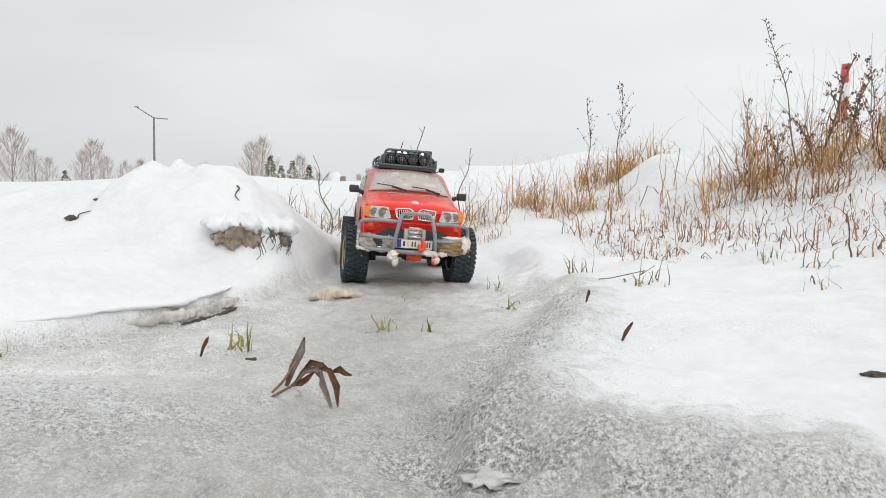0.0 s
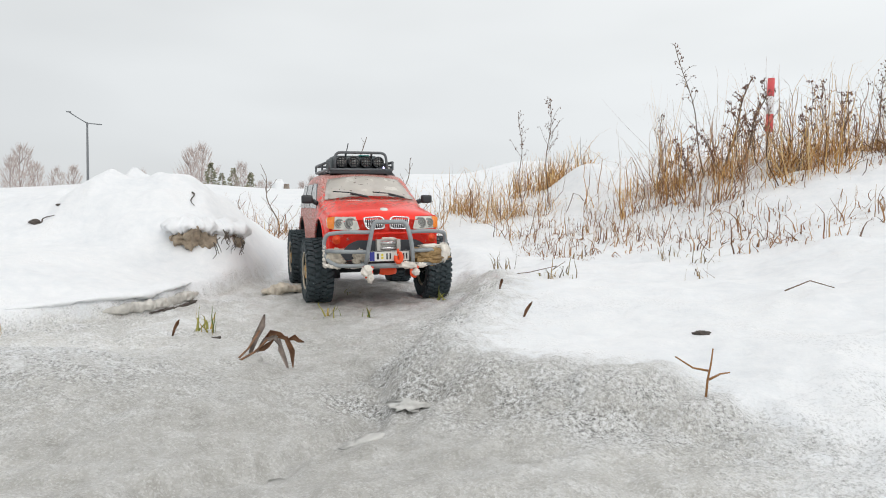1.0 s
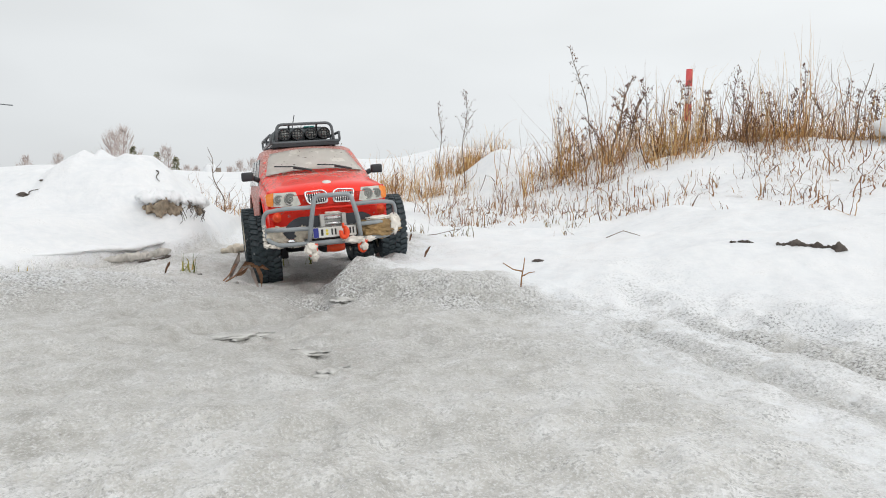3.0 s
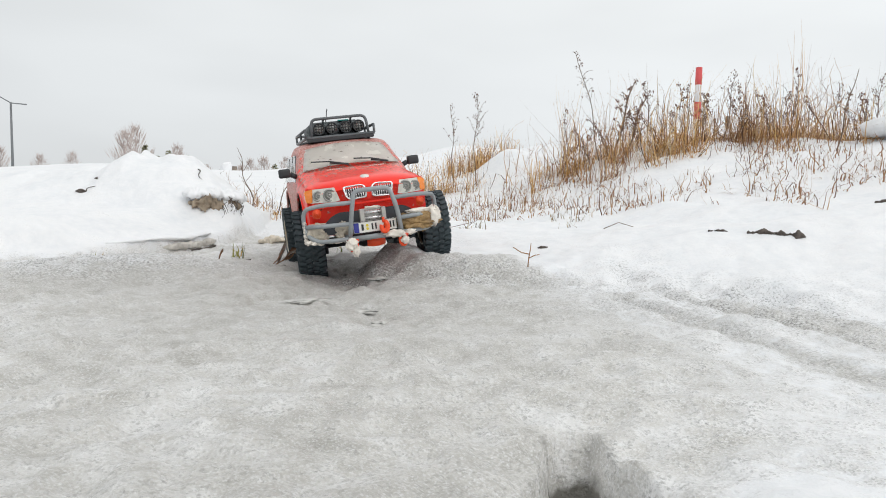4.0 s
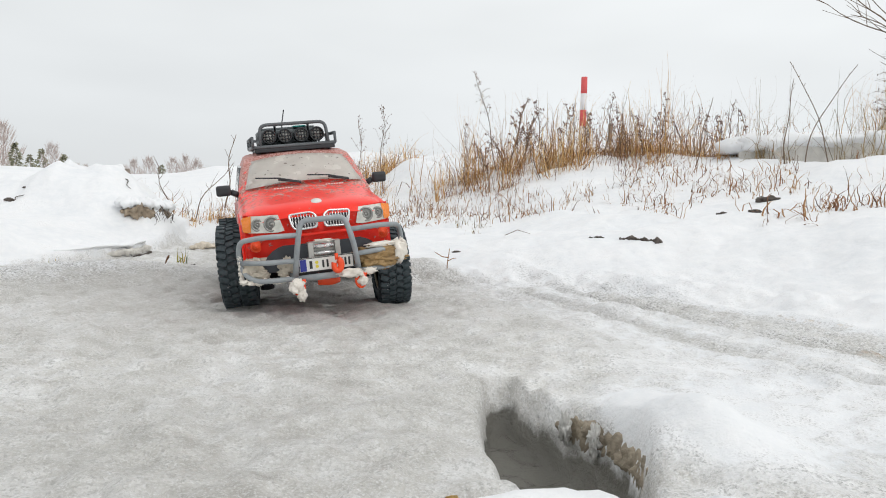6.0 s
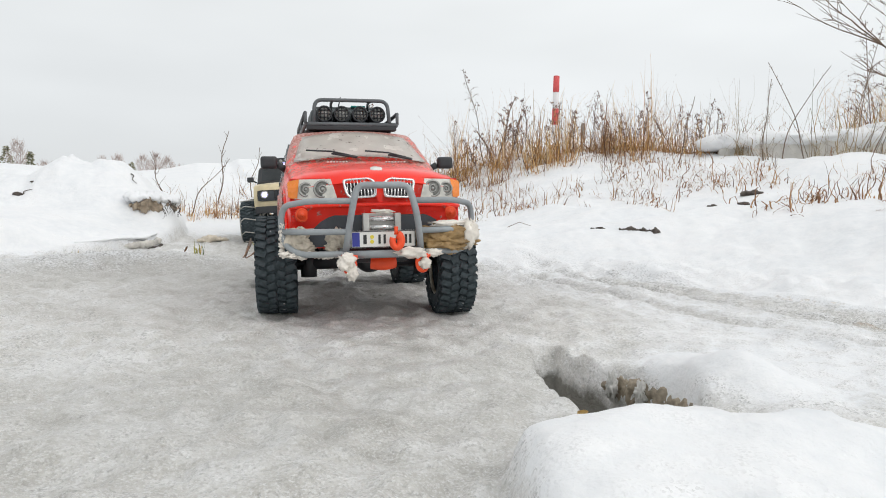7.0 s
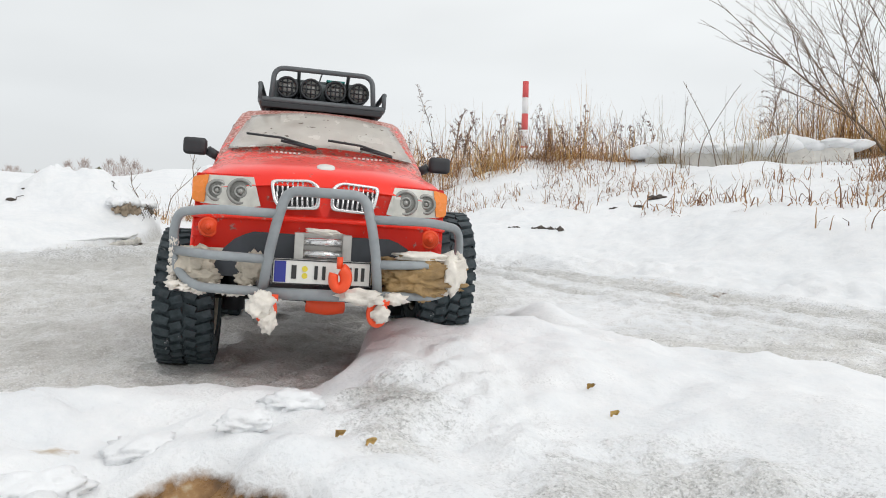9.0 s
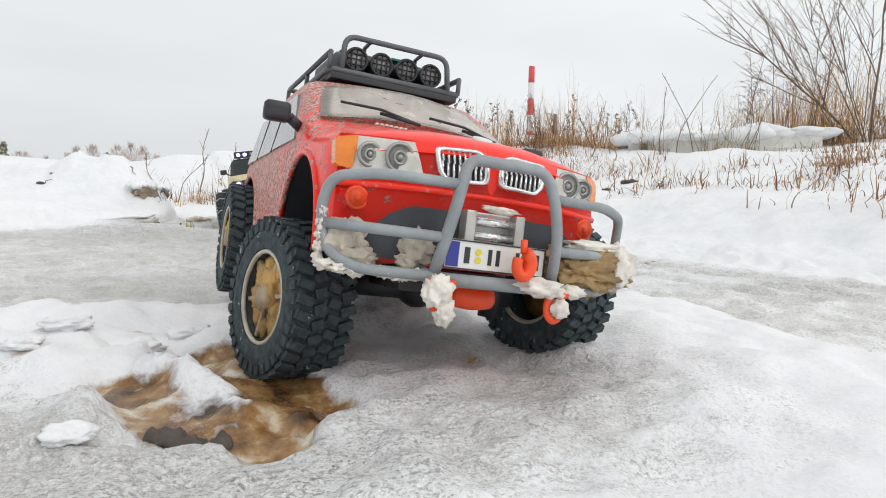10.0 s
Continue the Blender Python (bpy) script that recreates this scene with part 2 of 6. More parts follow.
M_BRASS = plain("muddy_rim", (0.40, 0.31, 0.20), 0.5, metal=0.1, var=0.5, scale=160, bump=0.002)
M_RIM = plain("pale_rim_metal", (0.50, 0.46, 0.38), 0.45, metal=0.2, var=0.3, scale=160)
M_CARGO = plain("grey_cargo_box", (0.085, 0.10, 0.105), 0.6, var=0.3, scale=90)
M_TEAL = plain("teal_strap", (0.02, 0.22, 0.20), 0.6, var=0.2)
M_CREAM = plain("cream_paint", (0.66, 0.56, 0.36), 0.4, var=0.25, scale=70)
M_GLASSDARK = plain("dark_glass", (0.05, 0.06, 0.065), 0.12, var=0.3, scale=60, Coat_Weight=0.5)
M_LED = glow("led_light", (0.52, 0.50, 1.0), 5.0)
M_STRAW = grass_mat("straw", [(0.0, (0.07, 0.035, 0.02)), (0.25, (0.25, 0.12, 0.045)), (0.55, (0.56, 0.29, 0.085)), (0.85, (0.66, 0.44, 0.18)), (1.0, (0.74, 0.62, 0.43))])
M_RUST = grass_mat("rusty_stalks", [(0.0, (0.10, 0.055, 0.035)), (0.4, (0.28, 0.13, 0.06)), (1.0, (0.46, 0.29, 0.14))])
M_DULL = grass_mat("dull_blades", [(0.0, (0.10, 0.075, 0.045)), (0.5, (0.27, 0.19, 0.09)), (0.85, (0.42, 0.31, 0.15)), (1.0, (0.16, 0.19, 0.06))])
M_FRESH = grass_mat("yellow_green_blades", [(0.0, (0.10, 0.15, 0.03)), (0.5, (0.26, 0.27, 0.06)), (1.0, (0.50, 0.32, 0.08))])
M_STEM = plain("weed_stem", (0.17, 0.12, 0.085), 0.8, var=0.4, scale=120)
M_SEED = plain("weed_seed", (0.16, 0.085, 0.065), 0.9, var=0.5, scale=160)
M_LEAF = plain("dead_leaf", (0.27, 0.145, 0.08), 0.7, var=0.8, scale=120, bump=0.002)
M_LEAFPALE = plain("frosted_dead_leaf", (0.40, 0.34, 0.30), 0.75, var=0.6, scale=110, bump=0.002)
M_WOOD = plain("grey_wood", (0.24, 0.20, 0.165), 0.85, var=0.35, scale=60, bump=0.003)
# far trees: colours paled to stand in for haze in the air
M_BARK = plain("far_bark_hazed", (0.36, 0.30, 0.28), 0.9, var=0.3, scale=2)
M_TWIGFAR = grass_mat("far_twigs_hazed", [(0.0, (0.38, 0.31, 0.285)), (1.0, (0.60, 0.53, 0.50))], 0.9)
M_PINEFAR = grass_mat("far_needles_hazed", [(0.0, (0.19, 0.20, 0.14)), (1.0, (0.36, 0.34, 0.23))], 0.9)
M_STACKRED = plain("chimney_red", (0.62, 0.10, 0.10), 0.8, var=0.12, scale=0.6)
M_STACKWHITE = plain("chimney_white", (0.72, 0.70, 0.70), 0.8, var=0.08, scale=0.6)
M_POLE = plain("pole_metal", (0.17, 0.18, 0.19), 0.6, var=0.2, scale=1.5)
M_ICE = plain("grey_ice", (0.56, 0.555, 0.53), 0.4, var=0.25, scale=150, bump=0.003)
M_LEDGE = plain("dirty_ledge_ice", (0.55, 0.53, 0.49), 0.55, var=0.4, scale=140, bump=0.004)
M_SLAB = plain("frosted_concrete", (0.66, 0.64, 0.60), 0.8, var=0.35, scale=30, bump=0.006)


# ------------------------------------------------------------ mesh helpers
def part(name, bm, material, parent=None, label="", smooth=True):
    """Links a bmesh as one mesh object under a thing or a part."""
    me = bpy.data.meshes.new(name)
    bmesh.ops.recalc_face_normals(bm, faces=bm.faces)
    bm.to_mesh(me)
    bm.free()
    for mt in material if isinstance(material, (list, tuple)) else (material,):
        me.materials.append(mt)
    me.polygons.foreach_set("use_smooth", [smooth] * len(me.polygons))
    ob = new(name, me)
    ob.parent = parent
    return tagged(ob, label)


def raw(name, verts, faces, material, parent=None, smooth=True):
    me = bpy.data.meshes.new(name)
    me.from_pydata(verts, [], faces)
    me.materials.append(material)
    me.polygons.foreach_set("use_smooth", [smooth] * len(me.polygons))
    ob = new(name, me)
    ob.parent = parent
    return ob


def thing(name, label, category, m=None, group="", kind=""):
    ob = new(name)
    ob.empty_display_size = 0.01
    if m is not None:
        ob.matrix_basis = m
    return tagged(ob, label, category, group, kind)


def box(bm, c, size, bevel=0.0, m=None, seg=2):
    """A bevelled box, centred at c."""
    mat = Matrix.Translation(c) @ (m or Matrix()) @ Matrix.Diagonal((*size, 1))
    vs = bmesh.ops.create_cube(bm, size=1, matrix=mat)["verts"]
    if bevel:
        es = list({e for v in vs for e in v.link_edges})
        bmesh.ops.bevel(bm, geom=es, offset=bevel, segments=seg, affect="EDGES", profile=0.7)


def tube(bm, pts, r, n=8, r2=None):
    """A closed round tube along points, tapering from r to r2."""
    pts = [Vector(p) for p in pts]
    r2 = r if r2 is None else r2
    rings, up = [], None
    for i, p in enumerate(pts):
        d = (pts[min(i + 1, len(pts) - 1)] - pts[max(i - 1, 0)]).normalized()
        if up is None:
            up = d.orthogonal().normalized()
        up = (up - d * up.dot(d)).normalized()
        side = d.cross(up)
        rad = r + (r2 - r) * i / (len(pts) - 1)
        rings.append([bm.verts.new(p + rad * (math.cos(a) * up + math.sin(a) * side)) for a in [2 * math.pi * k / n for k in range(n)]])
    for a, b in zip(rings, rings[1:]):
        for k in range(n):
            bm.faces.new((a[k], a[(k + 1) % n], b[(k + 1) % n], b[k]))
    bm.faces.new(rings[0][::-1])
    bm.faces.new(rings[-1])


def rounded(pts, r, n=5):
    """A polyline with its inner corners rounded."""
    pts = [Vector(p) for p in pts]
    out = [pts[0]]
    for a, b, c in zip(pts, pts[1:], pts[2:]):
        q = min(r, (a - b).length * 0.48, (c - b).length * 0.48)
        s, e = b + (a - b).normalized() * q, b + (c - b).normalized() * q
        out += [(1 - u) ** 2 * s + 2 * u * (1 - u) * b + u * u * e for u in [k / n for k in range(n + 1)]]
    return out + [pts[-1]]


def disc(bm, c, r, depth, axis="Y", n=24, r2=None):
    """A short cylinder or cone at c along an axis."""
    rot = {"Y": pose(0, 0, 0, 90), "X": pose(0, 0, 0, 0, 90), "Z": Matrix()}[axis]
    bmesh.ops.create_cone(bm, cap_ends=True, segments=n, radius1=r, radius2=r if r2 is None else r2, depth=depth, matrix=Matrix.Translation(c) @ rot)


def ring(bm, c, r, t, axis="Y", n=24, k=6, squash=1.0):
    """A torus at c."""
    rot = {"Y": pose(0, 0, 0, 90), "X": pose(0, 0, 0, 0, 90), "Z": Matrix()}[axis]
    rows = []
    for i in range(n):
        a = 2 * math.pi * i / n
        rows.append([bm.verts.new(Vector(c) + rot @ Vector(((r + t * math.cos(b)) * math.cos(a), (r + t * math.cos(b)) * math.sin(a), t * squash * math.sin(b)))) for b in [2 * math.pi * j / k for j in range(k)]])
    for i in range(n):
        for j in range(k):
            bm.faces.new((rows[i][j], rows[(i + 1) % n][j], rows[(i + 1) % n][(j + 1) % k], rows[i][(j + 1) % k]))


def lump(bm, c, size, seed=0, rough=0.35, sub=3, freq=1.0):
    """An uneven clod."""
    vs = bmesh.ops.create_icosphere(bm, subdivisions=sub, radius=1)["verts"]
    for v in vs:
        q = v.co * freq + Vector((seed * 3.7, seed * 1.3, seed * 5.1))
        k = 1 + rough * (noise.noise(q * 1.5) + 0.6 * noise.noise(q * 4.0) + 0.3 * noise.noise(q * 9.0))
        v.co = Vector(c) + Vector((v.co.x * size[0], v.co.y * size[1], v.co.z * size[2])) * k


# ------------------------------------------------------------ ground
def hash2(ix, iy, seed):
    h = np.sin(ix * 127.1 + iy * 311.7 + seed * 74.7) * 43758.5453
    return h - np.floor(h)


def vnoise(x, y, seed=0):
    """Smooth value noise, -1 to 1."""
    ix, iy = np.floor(x), np.floor(y)
    fx, fy = x - ix, y - iy
    fx, fy = fx * fx * (3 - 2 * fx), fy * fy * (3 - 2 * fy)
    a, b = hash2(ix, iy, seed), hash2(ix + 1, iy, seed)
    c, d = hash2(ix, iy + 1, seed), hash2(ix + 1, iy + 1, seed)
    return 2 * ((a * (1 - fx) + b * fx) * (1 - fy) + (c * (1 - fx) + d * fx) * fy) - 1


def fbm(x, y, seed=0, octaves=3):
    s, amp = 0, 1.0
    for k in range(octaves):
        s = s + amp * vnoise(x * 2 ** k, y * 2 ** k, seed + k * 11)
        amp *= 0.5
    return s


def step(a, b, x):
    u = np.clip((x - a) / (b - a), 0, 1)
    return u * u * (3 - 2 * u)


def hill(x, y, cx, cy, sx, sy, turn=0.0):
    c, s = math.cos(radians(turn)), math.sin(radians(turn))
    u, v = (x - cx) * c + (y - cy) * s, -(x - cx) * s + (y - cy) * c
    return np.exp(-(u / sx) ** 2 - (v / sy) ** 2)


def near_line(x, y, pts):
    """Distance to a polyline."""
    best = np.full_like(x, 1e3)
    for (ax, ay), (bx, by) in zip(pts, pts[1:]):
        u = np.clip(((x - ax) * (bx - ax) + (y - ay) * (by - ay)) / ((bx - ax) ** 2 + (by - ay) ** 2), 0, 1)
        best = np.minimum(best, np.hypot(x - ax - u * (bx - ax), y - ay - u * (by - ay)))
    return best


def ground(x, y):
    """Height, and how icy, muddy and wet the ground is."""
    x, y = np.asarray(x, float), np.asarray(y, float)
    wob = 0.02 * fbm(x * 9, y * 9, 3)
    near = step(6, 2.5, np.hypot(x, y))
    z = -0.027 + 0.0022 * fbm(x * 4, y * 4, 1) * near
    ice = np.ones_like(x)
    # rising snow beyond the track
    north = step(1.35, 3.6, y)
    z = z + 0.21 * north + 0.03 * step(1.2, 1.9, y) * step(0.3, -0.1, np.abs(x + 0.15))
    ice = ice * step(2.0, 1.5, y + wob)
    # bank to the right of the track
    xr = np.interp(y, [0.2, 0.42, 0.7, 1.0, 1.5, 2.2], [0.0, 0.0, 0.07, 0.13, 0.13, 0.1])
    yb = np.interp(x, [-0.1, 0.0, 0.2, 0.35, 0.48, 1.0], [0.46, 0.40, 0.29, 0.225, 0.115, -0.1])
    xe = np.interp(y, [-1.6, -0.6, 0.1, 0.3, 0.6], [0.75, 0.68, 0.56, 0.48, 0.44])
    d = np.maximum(np.minimum(x - xr, y - yb), x - xe) + wob * 0.9
    bank = step(-0.02, 0.085, d)
    z = z + 0.036 * bank * (1 - 0.6 * step(0.22, 0.42, x) * step(0.42, 0.22, y)) + 0.022 * step(0.05, 0.4, d) * step(0.5, 0.3, y)
    slope = np.clip(x - 0.42, 0, 2.4)
    z = z + step(0.0, 0.3, d) * (0.15 * slope + 0.05 * step(1.0, 2.0, y) * step(0.5, 1.2, x) - 0.08 * step(2.2, 3.8, y) * np.clip(slope, 0, 1) + 0.07 * step(1.3, 2.0, 0.62 * x + 0.78 * y) * step(0.6, 1.3, x) * step(2.1, 1.7, x))
    z = z + bank * (0.014 * fbm(x * 5, y * 5, 8) + 0.003 * fbm(x * 15, y * 15, 9)) * step(3.5, 1.5, y)
    ice = ice * (1 - step(-0.04 - 0.12 * step(0.2, 0.4, x), 0.22 - 0.08 * step(0.2, 0.4, x), d))
    # bank to the left, ending in a ledge
    xl = np.interp(y, [0.48, 0.60, 0.70, 0.775, 0.822, 0.90, 0.976, 1.03, 1.12, 1.35, 1.9], [-1.2, -0.72, -0.425, -0.357, -0.318, -0.300, -0.288, -0.27, -0.245, -0.225, -0.235])
    dl = xl - x + wob * 0.6
    melt = step(-0.40, -0.52, x)                # the ledge runs out into a soft slope
    left = step(-0.004, 0.014, dl) * (1 - melt) + step(-0.10, 0.12, dl) * melt
    z = z + left * (0.026 + 0.046 * step(0.0, 0.22, dl)) * step(2.4, 1.6, y)
    ice = ice * (1 - step(-0.012, 0.02, dl) * (1 - melt) - step(-0.16, 0.06, dl) * melt)
    crest = np.interp(x, [-0.80, -0.68, -0.62, -0.57, -0.54, -0.46, -0.40, -0.345, -0.30, -0.26, -0.21], [0.0, 0.030, 0.050, 0.105, 0.142, 0.130, 0.122, 0.110, 0.080, 0.038, 0.0])
    brow = step(1.06, 1.30, y + 0.5 * wob) * step(1.80, 1.40, y)
    m = crest * brow * (1 + 0.06 * fbm(x * 13, y * 13, 15)) + 0.082 * hill(x, y, -0.80, 1.50, 0.26, 0.3) + 0.06 * hill(x, y, -1.4, 1.6, 0.5, 0.4)
    m = m + 0.035 * hill(x, y, -0.36, 1.14, 0.12, 0.08) + 0.035 * hill(x, y, -0.285, 1.13, 0.055, 0.06)
    z = z + m * (1 + 0.22 * fbm(x * 6, y * 6, 5)) * step(-0.03, 0.05, dl)
    # low humps of crusted ice beside the track
    z = z + 0.028 * hill(x, y, -0.33, 0.44, 0.17, 0.085, 12) + 0.012 * hill(x, y, -0.75, 0.40, 0.25, 0.1)
    ice = ice - 0.5 * hill(x, y, -0.36, 0.45, 0.24, 0.12, 10) - 0.4 * hill(x, y, -0.75, 0.45, 0.3, 0.13)
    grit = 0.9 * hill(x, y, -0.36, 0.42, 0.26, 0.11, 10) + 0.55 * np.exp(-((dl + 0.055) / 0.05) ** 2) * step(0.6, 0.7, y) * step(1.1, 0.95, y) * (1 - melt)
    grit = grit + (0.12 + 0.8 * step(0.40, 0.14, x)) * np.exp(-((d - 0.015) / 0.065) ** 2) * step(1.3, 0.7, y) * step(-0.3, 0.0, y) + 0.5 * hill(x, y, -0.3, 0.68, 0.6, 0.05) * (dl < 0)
    # rut with broken ice plates
    z = z - 0.012 * hill(x, y, -0.06, 0.62, 0.07, 0.28, 8) - 0.008 * hill(x, y, -0.05, 0.33, 0.05, 0.12, -20)
    crack = step(0.017, 0.006, near_line(x, y, [(-0.02, 0.56), (0.01, 0.46), (-0.004, 0.36), (-0.046, 0.305), (-0.10, 0.24), (-0.13, 0.17)]) + 0.35 * wob + 0.003 * fbm(x * 60, y * 60, 71))
    z = z - 0.009 * crack
    # lumpy brow of the right bank
    z = z + (0.0075 * fbm(x * 20, y * 20, 61) + 0.005 * fbm(x * 42, y * 42, 65)) * np.exp(-((d - 0.035) / 0.06) ** 2) * step(2.0, 1.0, np.hypot(x, y))
    # hole in the ice and the ridge beside it
    bowl = hill(x, y, 0.100, -0.37, 0.085, 0.16, 8)
    z = z - 0.021 * bowl
    hx = np.interp(y, [-0.56, -0.49, -0.44, -0.41, -0.37, -0.33, -0.25], [0.020, 0.042, 0.062, 0.073, 0.078, 0.080, 0.092])
    half = np.interp(y, [-0.56, -0.49, -0.44, -0.41, -0.37, -0.33, -0.25, -0.235], [0.020, 0.040, 0.051, 0.052, 0.044, 0.032, 0.012, 0.004])
    hole = step(1.12, 0.80, np.abs(x - hx) / half + 2.5 * wob) * step(-0.60, -0.56, y) * step(-0.240, -0.262, y)
    z = z - 0.046 * hole
    ridge = hill(x, y, 0.150, -0.425, 0.034, 0.085, -2)
    z = z + 0.029 * ridge * (1 - hole) * (1 + 0.2 * fbm(x * 18, y * 18, 45))
    ice = np.clip(ice - 1.3 * ridge - 0.5 * hill(x, y, 0.20, -0.42, 0.07, 0.14), 0, 1)
    grit = grit * (1 - ridge) + 0.35 * bowl * (1 - hole) * step(0.13, 0.06, x)
    wet = hole * step(-0.060, -0.078, z + 0.25 * wob)
    mud = 0.9 * hole * (1 - wet) * step(0.06, 0.10, x)
    # white drift in front
    px = np.interp(y, [-1.3, -1.0, -0.77, -0.66, -0.62, -0.55, -0.45], [0.22, 0.23, 0.26, 0.22, 0.17, 0.13, 0.05])
    py = np.interp(x, [-0.8, -0.45, -0.35, -0.16, -0.125, -0.09, 0.0, 0.1, 0.2], [-0.66, -0.64, -0.615, -0.665, -0.635, -0.56, -0.555, -0.57, -0.64])
    dp = np.minimum(px - x, py - y) + wob * 0.55
    drift = step(-0.006, 0.024 + 0.05 * step(0.02, 0.12, x), dp + 0.004 * fbm(x * 40, y * 40, 23))
    z = z + drift * (0.012 + 0.0045 * fbm(x * 11, y * 11, 21) * step(0.0, 0.05, dp) + 0.004 * fbm(x * 26, y * 26, 27) + 0.019 * step(-0.80, -0.67, y) * step(0.15, -0.01, x) * step(-0.17, -0.11, x) - 0.016 * hill(x, y, -0.04, -0.90, 0.06, 0.08) + 0.008 * hill(x, y, 0.08, -0.85, 0.08, 0.2))
    ice = ice * (1 - step(-0.01, 0.03, dp))
    # trampled grey spot, and the pit of brown meltwater
    ice = np.clip(ice + 1.2 * hill(x, y, -0.135, -0.745, 0.032, 0.045, 20) + 0.6 * hill(x, y, -0.06, -0.90, 0.07, 0.08) + 0.5 * hill(x, y, -0.22, -1.06, 0.25, 0.09) + 0.5 * hill(x, y, -0.36, -0.80, 0.06, 0.10) + 0.8 * hill(x, y, -0.36, -0.98, 0.15, 0.12), 0, 1)
    ragged = 8 * wob + 0.22 * fbm(x * 45, y * 45, 51)
    arm = step(1.2, 0.7, near_line(x, y, [(-0.250, -0.825), (-0.225, -0.89), (-0.212, -0.95)]) / 0.032 + ragged)
    bay = step(1.2, 0.7, near_line(x, y, [(-0.305, -0.905), (-0.275, -0.955), (-0.235, -0.985)]) / 0.028 + ragged)
    pit = np.maximum(arm, bay)
    churn = hill(x, y, -0.27, -0.87, 0.13, 0.17)
    z = z - 0.013 * arm - 0.010 * bay * (1 - 0.4 * arm) + 0.004 * pit * fbm(x * 38, y * 38, 53)
    z = z + churn * (1 - pit) * (0.008 * fbm(x * 24, y * 24, 55) + 0.005 * np.abs(fbm(x * 50, y * 50, 57))) - 0.006 * hill(x, y, -0.27, -1.02, 0.08, 0.04)
    z = z + 0.008 * hill(x, y, -0.318, -0.942, 0.012, 0.018, -30) + 0.015 * hill(x, y, -0.33, -0.70, 0.15, 0.035, -6)
    ice = np.clip(ice - 0.8 * hill(x, y, -0.31, -0.735, 0.16, 0.06) - 0.6 * churn, 0, 1)
    mud = mud + 1.0 * arm + 0.74 * bay * (1 - arm) - 0.30 * hill(x, y, -0.266, -0.915, 0.012, 0.03, -15)
    mud = mud + 0.5 * hill(x, y, -0.298, -0.762, 0.016, 0.010) + 0.45 * hill(x, y, -0.352, -0.76, 0.03, 0.018, 30)
    mud = mud + 0.5 * hill(x, y, -0.33, -0.70, 0.03, 0.02, 20) + 0.6 * hill(x, y, 0.52, -0.33, 0.10, 0.012, -35)
    mud = mud + 0.45 * hill(x, y, -0.365, -0.83, 0.035, 0.018, 35)
    tread = np.clip(hill(x, y, -0.125, -0.77, 0.045, 0.075, -20) + hill(x, y, -0.04, -0.71, 0.075, 0.06, -20), 0, 1) * drift
    z = z - tread * (0.003 + 0.0035 * fbm(x * 46, y * 46, 63))
    lug = np.sin(2 * np.pi * (y + 0.25 * np.abs(x + 0.075)) / 0.021) * np.sin(2 * np.pi * (x + 0.3 * y) / 0.040)
    z = z - 0.0060 * np.clip(hill(x, y, -0.078, -0.745, 0.040, 0.085, -8), 0, 1) * step(-0.2, 0.5, lug) * drift
    ice = np.clip(ice + 0.65 * hill(x, y, -0.150, -0.80, 0.020, 0.030, 20), 0, 1)
    ice = np.clip(ice + 0.40 * hill(x, y, 0.20, 0.24, 0.22, 0.10), 0, 1)
    # long grey wheel ruts off to the right
    rut = hill(x, y, 0.47, -0.15, 0.05, 0.6, 8)
    z = z - 0.006 * rut
    ice = np.clip(ice + 0.25 * rut * (1 - drift), 0, 1)
    snowed = step(0.12, 0.32, x) * step(-0.75, -0.55, y) * step(0.45, 0.25, y)
    ice = np.clip(ice - 0.62 * snowed * (1 - 0.7 * rut), 0, 1)
    slush = np.clip(hill(x, y, -0.07, 0.85, 0.14, 0.55, 4) + 0.75 * hill(x, y, -0.06, 0.08, 0.5, 0.24) + 0.8 * hill(x, y, -0.2, -0.42, 0.32, 0.2) + 0.8 * hill(x, y, -0.34, -0.96, 0.16, 0.12) + 0.85 * hill(x, y, -0.2, 0.36, 0.40, 0.13) + 0.9 * crack + 0.5 * hill(x, y, -0.06, -0.90, 0.07, 0.08) + 0.7 * hill(x, y, -0.135, -0.745, 0.030, 0.04), 0, 1)
    tracks = [[(0.36, 0.30), (0.42, 0.0), (0.45, -0.3), (0.55, -0.9)], [(0.47, 0.22), (0.53, -0.1), (0.58, -0.5), (0.66, -1.0)], [(0.30, 0.15), (0.33, -0.1), (0.36, -0.4), (0.42, -0.75)]]
    for pts in tracks:
        q = near_line(x, y, pts) + 0.3 * wob
        z = z + (0.0045 * np.exp(-((q - 0.028) / 0.012) ** 2) - 0.0035 * np.exp(-(q / 0.016) ** 2)) * (1 - drift) * (1 + 0.6 * fbm(x * 14, y * 14, 83))
        ice = np.clip(ice + 0.28 * np.exp(-(q / 0.02) ** 2) * (1 - drift), 0, 1)
        mud = mud + 0.42 * np.exp(-((q - 0.016) / 0.008) ** 2) * step(0.1, 0.9, vnoise(x * 7, y * 7, 85)) * (1 - drift)
        slush = np.clip(slush + 0.3 * np.exp(-(q / 0.02) ** 2), 0, 1)
        grit = grit + 0.4 * np.exp(-(q / 0.03) ** 2) * (1 - drift)
    grit = grit + 0.5 * rut * (1 - drift) + 0.35 * hill(x, y, 0.3, 0.12, 0.35, 0.10)
    ice = np.clip(ice + 0.45 * hill(x, y, -0.10, -0.96, 0.13, 0.09, 15), 0, 1)
    grit = grit + 0.7 * hill(x, y, -0.30, -1.06, 0.22, 0.06) + 0.5 * hill(x, y, -0.10, -0.95, 0.16, 0.10) + 0.6 * hill(x, y, -0.130, -0.745, 0.045, 0.045)
